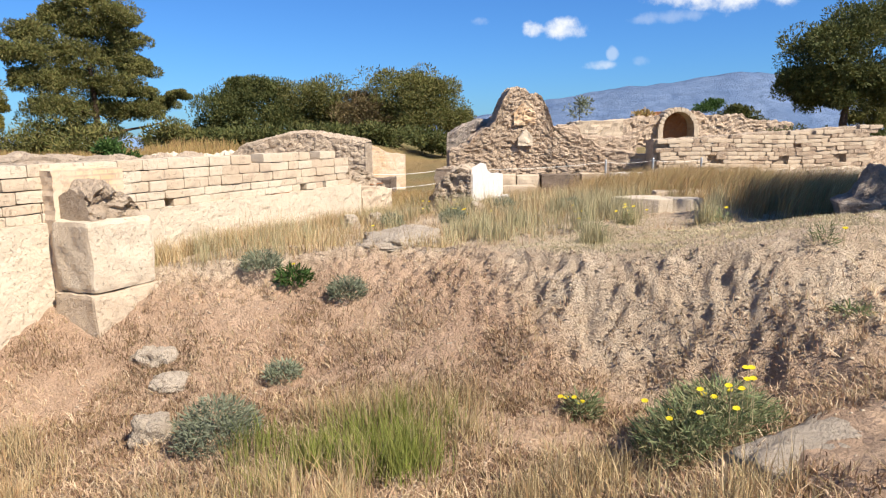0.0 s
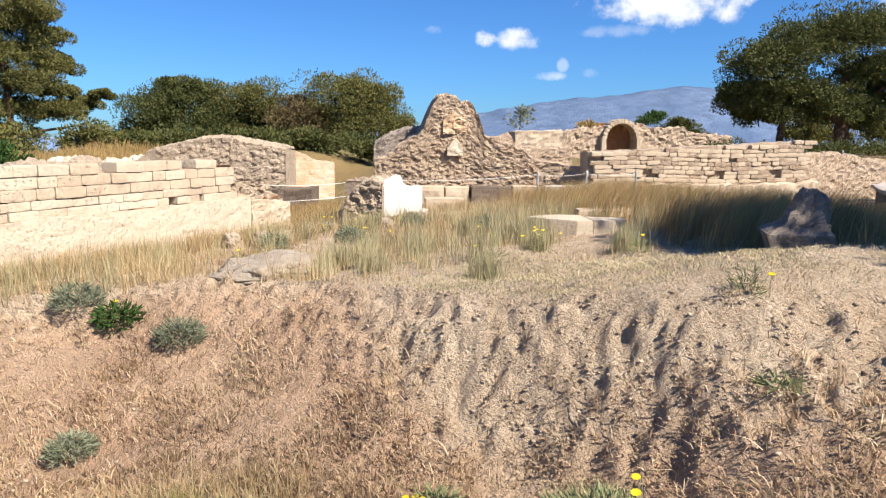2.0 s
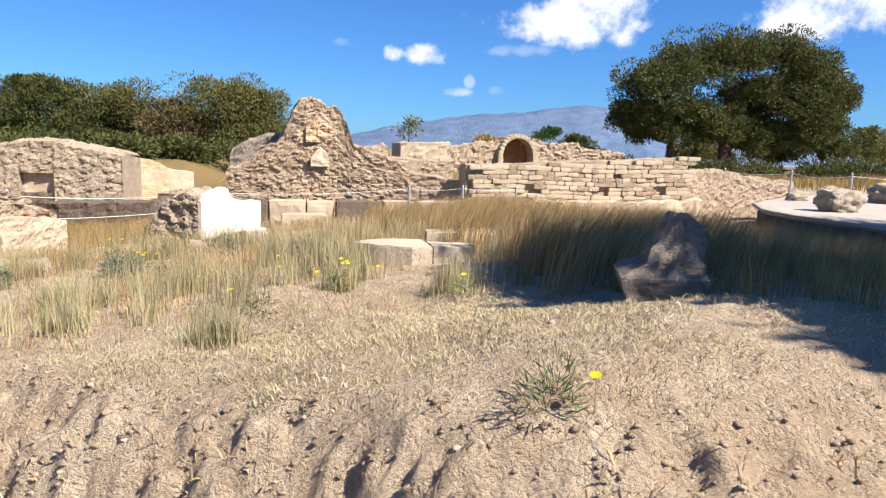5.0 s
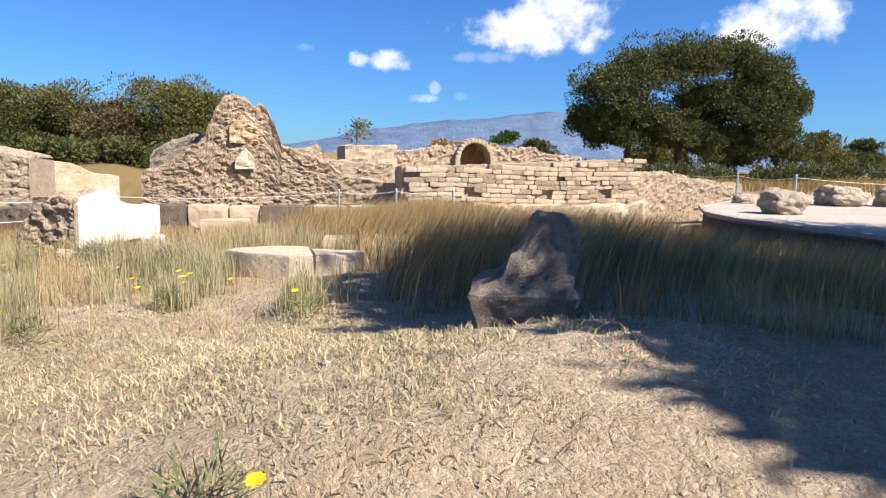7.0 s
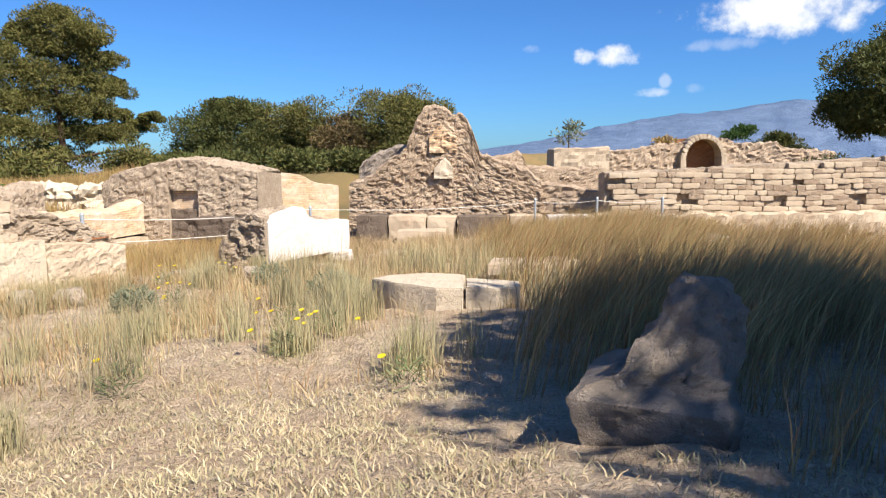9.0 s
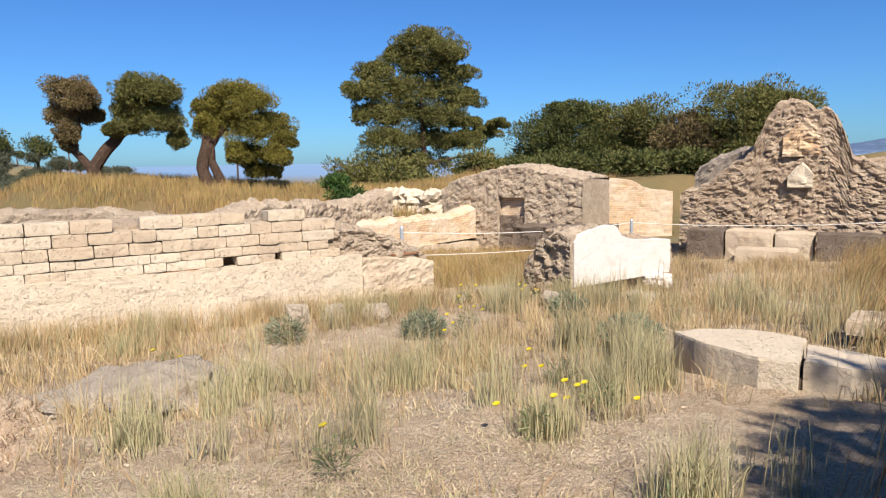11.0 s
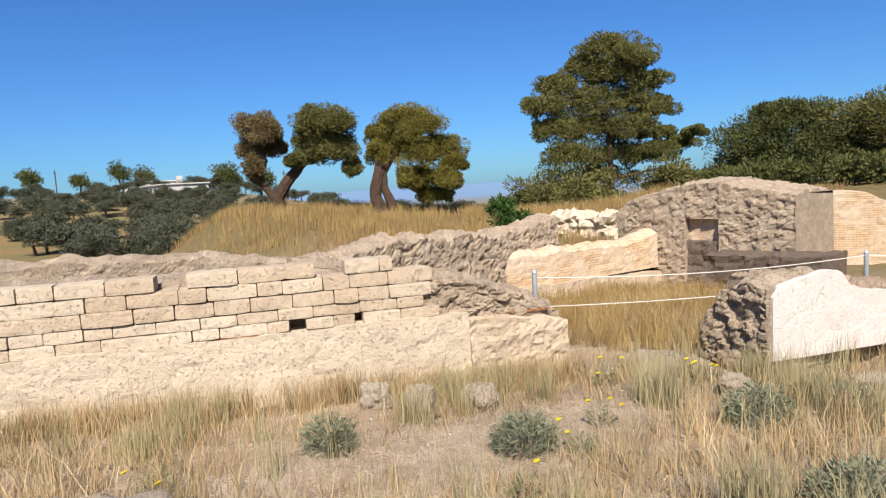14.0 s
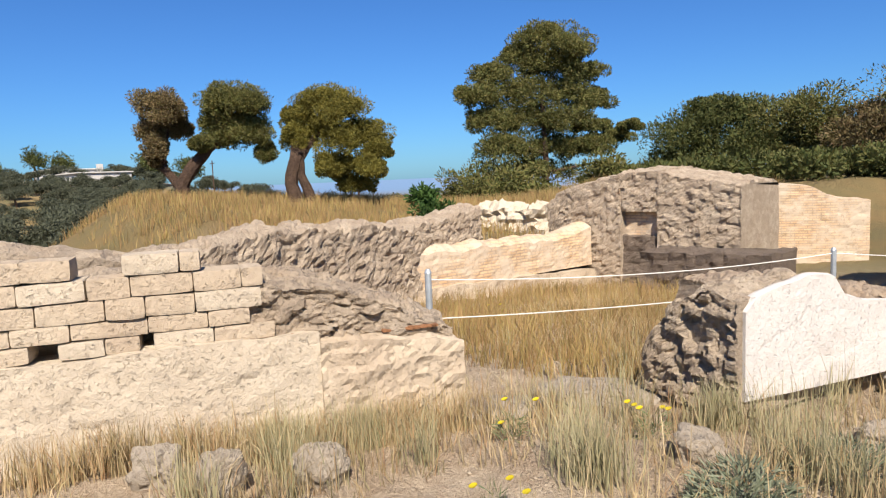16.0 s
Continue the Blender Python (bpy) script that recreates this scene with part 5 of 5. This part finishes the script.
# tall pine
zf = gz(-27, 53) - 0.1
PINE_ROWS = [(0.2, 11.4, 2.2, 1.2), (-1.4, 10.2, 2.2, 1.3), (2.0, 10.2, 2.0, 1.2), (-3.6, 8.8, 2.1, 1.2), (0.4, 9.0, 2.6, 1.5), (3.2, 8.8, 1.9, 1.0), (-4.6, 7.2, 1.9, 1.0), (-1.8, 7.4, 2.6, 1.5), (1.8, 7.2, 2.6, 1.5), (3.9, 6.8, 1.5, 0.9),
             (-4.2, 5.4, 1.9, 1.2), (-1.4, 5.4, 2.6, 1.6), (1.6, 5.0, 2.6, 1.5), (3.8, 4.9, 1.6, 0.7), (-2.8, 3.4, 2.6, 1.4), (0.6, 3.2, 2.8, 1.5), (3.2, 3.2, 2.2, 1.1), (5.2, 4.0, 1.7, 0.6), (6.2, 4.6, 1.1, 0.45), (-0.6, 1.6, 3.2, 1.2)]
tree("pine_tree", -27, 53, "tall open pine with layered branches", [(0.76 * a - 0.65 * b, 0.65 * a + 0.76 * b, z - zf, r, h) for (a, z, r, h), b in zip(PINE_ROWS, itertools.cycle((0.0, 1.4, -1.2, 0.7)))],
     ([(0, 0, 0), (0.2, 0, 4), (0, 0, 10)], 0.35, 0.1), [([(0, 0, 3), (3, 2.2, 3.6), (4.6, 3.8, 4.2)], 0.12, 0.04), ([(0, 0, 4.5), (-2.5, -2, 5.6)], 0.12, 0.04), ([(0, 0, 6), (2.2, 2, 7)], 0.1, 0.04)], PINE, 0.22, 340, 1, None, 30)
# dense dark pines in a row
for i, (x, cl, m) in enumerate(((-16.5, [(-1.2, 0, 3.6, 3.0, 2.4), (1.4, 0, 4.6, 2.6, 2.0), (-2.6, 0, 2.0, 2.6, 1.9), (2.2, 0, 2.4, 3.0, 2.2), (0, 0, 5.2, 2.0, 1.2)], PINEDARK), (-11.0, [(0, 0, 4.6, 2.9, 2.2), (-1.8, 0, 3.0, 2.6, 2.0), (2.0, 0, 3.2, 2.6, 2.0), (0.2, 0, 1.6, 3.0, 1.6)], PINE),
                                 (-7.2, [(0, 0, 3.6, 2.2, 1.8), (1, 0, 2.0, 2.4, 1.6)], PINEBROWN), (-3.2, [(-0.6, 0, 4.9, 3.2, 2.4), (1.8, 0, 4.6, 2.6, 2.2), (-2.0, 0, 3.0, 2.6, 2.0), (2.6, 0, 2.8, 2.8, 2.2), (0, 0, 2.0, 3.6, 1.8), (4.2, 0, 2.2, 1.6, 1.6)], PINE))):
    tree("pine_tree", x, 58, "dense dark green pine behind the ruins" if m is not PINEBROWN else "browning pine between green ones", [(a, b - 0.4 + 0.8 * (j % 3), c, d, e) for j, (a, b, c, d, e) in enumerate(cl)], ([(0, 0, 0), (0.3, 0, 4)], 0.3, 0.12), [], m, 0.25, 320, 10 + i, gz(x, 58) - 0.9, 30)
# leaning twin-stemmed pines on the bank, spread along one line
def spread(rows, base_z):
    """Clumps from (metres along the line, z, radius, half height)."""
    return [(0.72 * a - 0.69 * d, 0.69 * a + 0.72 * d, z - base_z, r, h) for (a, z, r, h), d in zip(rows, itertools.cycle((0.0, 0.7, -0.6, 0.4, -0.3)))]


zA = gz(-27.6, 25.6) - 0.1
tree("pine_tree", -27.6, 25.6, "pine with leaning bare stems and a rounded crown",
     spread([(2.4, 5.45, 1.25, 0.95), (1.65, 4.7, 0.95, 1.0), (3.3, 5.0, 1.1, 1.05), (2.0, 3.8, 0.95, 0.75), (3.4, 3.9, 0.95, 0.9), (4.0, 3.0, 0.45, 0.65), (2.7, 4.3, 1.2, 0.95), (1.25, 3.5, 0.45, 0.45)], zA),
     ([(0, 0, -0.2), (0.05, 0.05, 0.8), (0.6, 0.6, 1.8), (1.1, 1.06, 2.6)], 0.36, 0.22), [([(1.0, 0.95, 2.4), (1.7, 1.7, 3.6)], 0.2, 0.08), ([(0.9, 0.85, 2.2), (2.4, 2.3, 3.4)], 0.14, 0.06)], PINE, 0.13, 330, 20, zA, 34)
tree("pine_tree", -27.8, 25.6, "thin browning pine crown on a slanting stem",
     spread([(-0.9, 5.35, 0.95, 0.95), (-1.3, 4.4, 0.7, 0.9), (-0.1, 5.0, 0.8, 0.95), (0.2, 4.2, 0.45, 0.6), (-0.8, 3.4, 0.55, 0.7), (-1.0, 2.8, 0.35, 0.45), (-0.6, 4.4, 0.8, 0.9)], zA),
     ([(0.1, 0, -0.2), (0.0, 0, 0.7), (-0.5, -0.45, 1.5), (-0.7, -0.6, 2.6)], 0.28, 0.12), [([(-0.5, -0.5, 1.6), (-0.2, -0.2, 3.4)], 0.1, 0.04)], PINEBROWN, 0.13, 300, 21, zA, 30)
zB = gz(-24.5, 28.5) - 0.1
tree("pine_tree", -24.5, 28.5, "yellow-green pine with a broad rounded crown",
     spread([(2.3, 5.1, 1.35, 0.9), (1.2, 4.5, 0.8, 0.9), (3.4, 4.6, 1.15, 0.95), (4.3, 3.7, 1.05, 0.9), (4.9, 2.9, 0.65, 0.7), (3.2, 3.4, 1.3, 1.0), (3.4, 2.2, 1.1, 0.7), (4.5, 2.1, 0.7, 0.6), (2.2, 3.9, 1.1, 1.0), (2.6, 2.2, 0.6, 0.7), (1.1, 3.6, 0.6, 0.8), (3.6, 1.4, 1.2, 0.5)], zB),
     ([(0.7, 0.65, -0.2), (0.65, 0.6, 0.8), (0.9, 0.85, 2.8)], 0.38, 0.25), [([(1.3, 1.2, -0.2), (0.95, 0.9, 1.2), (0.9, 0.85, 2.4)], 0.26, 0.14), ([(0.8, 0.8, 1.8), (1.8, 1.7, 3.4)], 0.2, 0.1)], PINEYELLOW, 0.13, 340, 22, zB, 36)
# low bushes along the meadow
for i, (x, y, r, h) in enumerate(((-24, 46, 2.6, 1.5), (-28, 48, 2.8, 1.8), (-32, 50, 2.6, 1.5), (-35, 52, 2.4, 1.3), (-20, 50, 2.0, 1.1), (-38, 50, 2.2, 1.2), (-31, 53.5, 2.6, 1.3), (-40, 56, 3, 1.5))):
    tree("shrub", x, y, "low dark evergreen shrub beyond the bank", [(0, 0, h * 1.5, r, h * 1.0), (r * 0.6, 0, h, r * 0.9, h * 0.8), (-r * 0.5, 0.4, h * 0.8, r * 0.9, h * 0.8)], None, [], PINE, 0.34, 60, 30 + i, None, 20, "shrub")
for i, (x, y, r, h) in enumerate(((-19, 52, 2.6, 1.6), (-15, 51, 2.6, 1.5), (-11, 52, 2.8, 1.7), (-7, 51, 2.6, 1.5), (-3, 52, 2.6, 1.6), (1, 53, 2.4, 1.3), (32, 62, 3, 1.6), (38, 60, 3, 1.6), (45, 64, 3.4, 2.0), (53, 62, 3.4, 1.8), (60, 66, 3.6, 2.2), (68, 66, 3.6, 2.2))):
    tree("shrub", x, y, "dark undergrowth below the pines", [(0, 0, h * 0.5, r, h * 0.7), (r * 0.7, 0, h * 0.5, r * 0.7, h * 0.55), (-r * 0.7, 0, h * 0.5, r * 0.7, h * 0.5)], None, [], PINEDARK, 0.34, 60, 230 + i, None, 20, "shrub")
tree("bush", -12.9, 27.0, "bright green bush growing on the rubble", [(0, 0, 0.75, 0.75, 0.6), (0.5, 0, 0.4, 0.8, 0.5), (-0.3, 0, 1.3, 0.45, 0.4)], None, [], BUSH, 0.2, 40, 44, -0.3, 22, "bush")
tree("bush", 8.6, 44, "small sprig of green on a wall top", [(0, 0, 0.5, 0.9, 0.6), (0.2, 0, 1.1, 0.5, 0.4)], ([(0, 0, -1.4), (0, 0, 1)], 0.05, 0.02), [], SAGE, 0.25, 16, 45, 2.2, 14, "bush")
tree("bush", 26.6, 70.4, "green shrub on top of the far ruin", [(0, 0, 0.5, 1.5, 0.7), (0.8, 0, 1.0, 1.0, 0.6)], None, [], BUSH, 0.3, 60, 46, 3.1, 22, "bush")
tree("bush", 20.2, 70.4, "dry shrub on top of the far ruin", [(0, 0, 0.3, 1.2, 0.5)], None, [], MEADOW, 0.35, 40, 47, 2.7, 18, "bush")
# large pines to the north-east
tree("pine_tree", 50, 75, "large spreading dark pine", [(-9.0, 0, 9.6, 5.2, 3.6), (-5.0, 0, 12.0, 5.4, 3.4), (0, 0, 13.0, 5.6, 3.4), (6.0, 0, 13.6, 5.0, 3.0), (10.5, 0, 11.4, 3.8, 3.2), (9.5, 0, 8.0, 4.6, 3.0), (-6, 0, 6.6, 5.0, 2.4), (3.5, 0, 8.6, 5.4, 3.0), (8.0, 0, 4.6, 4.4, 2.6), (-11, 0, 6.2, 3.0, 2.2), (12.0, 0, 5.4, 3.0, 2.6), (-1.5, 0, 5.2, 4.0, 2.4), (4.5, 1, 4.4, 4.0, 2.4), (-8.5, 1, 4.4, 3.4, 2.2), (14.0, 0, 9.0, 2.6, 3.0)],
     ([(0, 0, -0.5), (0.5, 0, 5), (0.2, 0, 10)], 0.9, 0.4), [([(0.3, 0, 3.5), (-4, 0, 6.5), (-8, 0, 8.5)], 0.4, 0.15), ([(0.3, 0, 4), (5, 0, 8)], 0.4, 0.15), ([(-7, 0, -0.5), (-6.5, 0, 4), (-8, 0, 7)], 0.45, 0.2)], PINEDARK, 0.40, 330, 50, None, 44)
for i, (x, y, r, h) in enumerate(((72, 85, 5.5, 7.5), (82, 88, 5.5, 6.0), (94, 92, 6, 5.5), (68, 90, 5, 5.0), (106, 90, 6, 6.0), (60, 95, 6, 4.5), (40, 95, 5, 4.0), (120, 100, 7, 6), (30, 100, 4, 3.0))):
    tree("pine_tree", x, y, "pine at the edge of the far wood", [(0, 0, h * 0.55, r * 0.75, h * 0.4), (r * 0.4, 0, h * 0.35, r * 0.6, h * 0.3), (-r * 0.4, 0, h * 0.4, r * 0.6, h * 0.33), (0, 0, h * 0.85, r * 0.45, h * 0.2)], ([(0, 0, 0), (0, 0, h * 0.6)], 0.3, 0.15), [], PINE if i % 2 else PINEDARK, 0.5, 90, 60 + i, None, 24)
# shade tree east of the path, and two more added out of view
tree("pine_tree", 12.4, 6.2, "broad pine that shades the path", [(0, 0, 6.2, 2.6, 1.4), (-1.6, 1.0, 5.8, 2.0, 1.2), (1.6, -1.2, 6.4, 2.4, 1.4), (-1.2, -1.6, 5.6, 1.8, 1.1), (0.8, 2.0, 6.0, 2.0, 1.2), (3.0, 0.5, 6.6, 2.4, 1.3), (-2.4, 0.0, 5.2, 1.5, 1.0), (-1.0, -3.0, 5.4, 1.8, 1.1)],
     ([(0, 0, -0.5), (0.3, 0, 3), (0, 0, 6)], 0.35, 0.15), [([(0.2, 0, 3), (-2, 0.5, 5)], 0.15, 0.06), ([(0.2, 0, 3.4), (2.5, -0.5, 6)], 0.15, 0.06)], PINEDARK, 0.3, 110, 80, None, 40)
# unseen, added to carry the tree shade further south
tree("pine_tree", 14.6, 3.2, "unseen broad pine added to widen the shade by the path", [(0, 0, 6.6, 2.8, 1.6), (-2.2, 1.0, 6.2, 2.4, 1.4), (-3.8, 0.6, 5.6, 2.0, 1.2), (1.8, -0.6, 6.8, 2.4, 1.4), (-1.4, -1.8, 6.0, 2.2, 1.2)],
     ([(0, 0, -0.5), (-0.3, 0, 3), (0, 0, 6)], 0.35, 0.15), [([(-0.2, 0, 3), (-3, 0.5, 5.4)], 0.15, 0.06)], PINEDARK, 0.3, 110, 81, None, 40)
# unseen, added to throw shade on the platform's edge
tree("pine_tree", 19.6, 11.0, "unseen broad pine added to shade the platform edge", [(0, 0, 6.6, 3.0, 1.6), (-2.2, 1.6, 6.2, 2.6, 1.4), (2, -0.6, 6.8, 2.6, 1.4), (-1.4, -1.8, 6.0, 2.4, 1.2)],
     ([(0, 0, -0.5), (-0.3, 0, 3), (0, 0, 6)], 0.35, 0.15), [([(-0.2, 0, 3), (-3, 0.5, 5.4)], 0.15, 0.06)], PINEDARK, 0.3, 110, 82, None, 40)

# olive grove and the white house
ro = random.Random(12)
protos = []
for i in range(4):
    cl = [(ro.uniform(-1.2, 1.2), ro.uniform(-1, 1), ro.uniform(1.6, 3.0), ro.uniform(1.2, 1.9), ro.uniform(0.8, 1.2)) for _ in range(5)]
    protos.append(tree("olive_tree", -62 - 9 * i, 40 + 5 * i, "grey-green olive tree in the grove", cl, ([(0, 0, -0.2), (0.2, 0, 1.4)], 0.22, 0.12), [], OLIVE, 0.34, 45, 90 + i, None, 16))
    protos[-1]["group"] = "olive grove"
for i in range(230):
    u, w = ro.random(), ro.random()
    x, y = -58 - 130 * u, 22 + 10 * u + (46 + 30 * u) * w
    k = ro.uniform(0.75, 1.2)
    ob = copy_thing(protos[i % 4], pose(x, y, gz(x, y) - 0.1, 0, 0, ro.uniform(0, 360)))
    ob.scale = (k, k, k)
for i, (x, y, h) in enumerate(((-215, 70, 10), (-230, 82, 9), (-165, 82, 9), (-158, 88, 8), (-245, 66, 8), (-205, 45, 8), (-190, 95, 6))):
    tree("pine_tree", x, y, "dark round pine on the skyline", [(0, 0, h * 0.65, h * 0.42, h * 0.3), (h * 0.2, 0, h * 0.5, h * 0.35, h * 0.25)], ([(0, 0, -0.5), (0, 0, h * 0.6)], 0.4, 0.2), [], PINEDARK, 0.8, 45, 120 + i, None, 22)

house = empty("house", -183, 71, gz(-183, 71) - 0.5)
tagged(house, "low white flat-roofed house on the hillside", "house")


def slab_part(name, x0, x1, y0, y1, z0, z1, material, parent):
    bm = bmesh.new()
    bmesh.ops.create_cube(bm, size=1)
    bmesh.ops.scale(bm, verts=bm.verts, vec=(x1 - x0, y1 - y0, z1 - z0))
    bmesh.ops.translate(bm, verts=bm.verts, vec=((x0 + x1) / 2, (y0 + y1) / 2, (z0 + z1) / 2))
    bmesh.ops.bevel(bm, geom=bm.edges[:], offset=0.04, segments=1, affect="EDGES")
    return part(name, bm, material, parent)


slab_part("wall", -14, -2, -6, 6, -1.0, 3.6, PLASTER, house)
slab_part("wall", -2, 16, -5, 7, -1.0, 2.2, PLASTER, house)
slab_part("roof", -14.4, -1.6, -6.4, 6.4, 3.605, 3.9, PLASTER, house)
slab_part("roof", -1.59, 16.4, -5.4, 7.4, 2.205, 2.5, PLASTER, house)
slab_part("chimney", 13, 14.2, 0, 1.2, 2.51, 4.4, PLASTER, house)
for x in (0.5, 4.0, 7.5, 11.0):
    wdw = slab_part("window", x, x + 1.8, -5.06, -4.9, 0.3, 1.6, GLASS, house)
for x in (-12, -7):
    slab_part("window", x, x + 1.8, -6.06, -5.9, 1.0, 2.4, GLASS, house)
for x, y in ((-150, 40), (-130, 80), (-60, 62)):
    ob = empty("utility_pole", x, y, gz(x, y))
    limb("pole", [(0, 0, -0.5), (0, 0, 9)], 0.14, 0.1, ob)
    limb("crossarm", [(-0.9, 0, 8.4), (0.9, 0, 8.4)], 0.07, 0.07, ob)
    tagged(ob, "thin wooden utility pole", "pole")
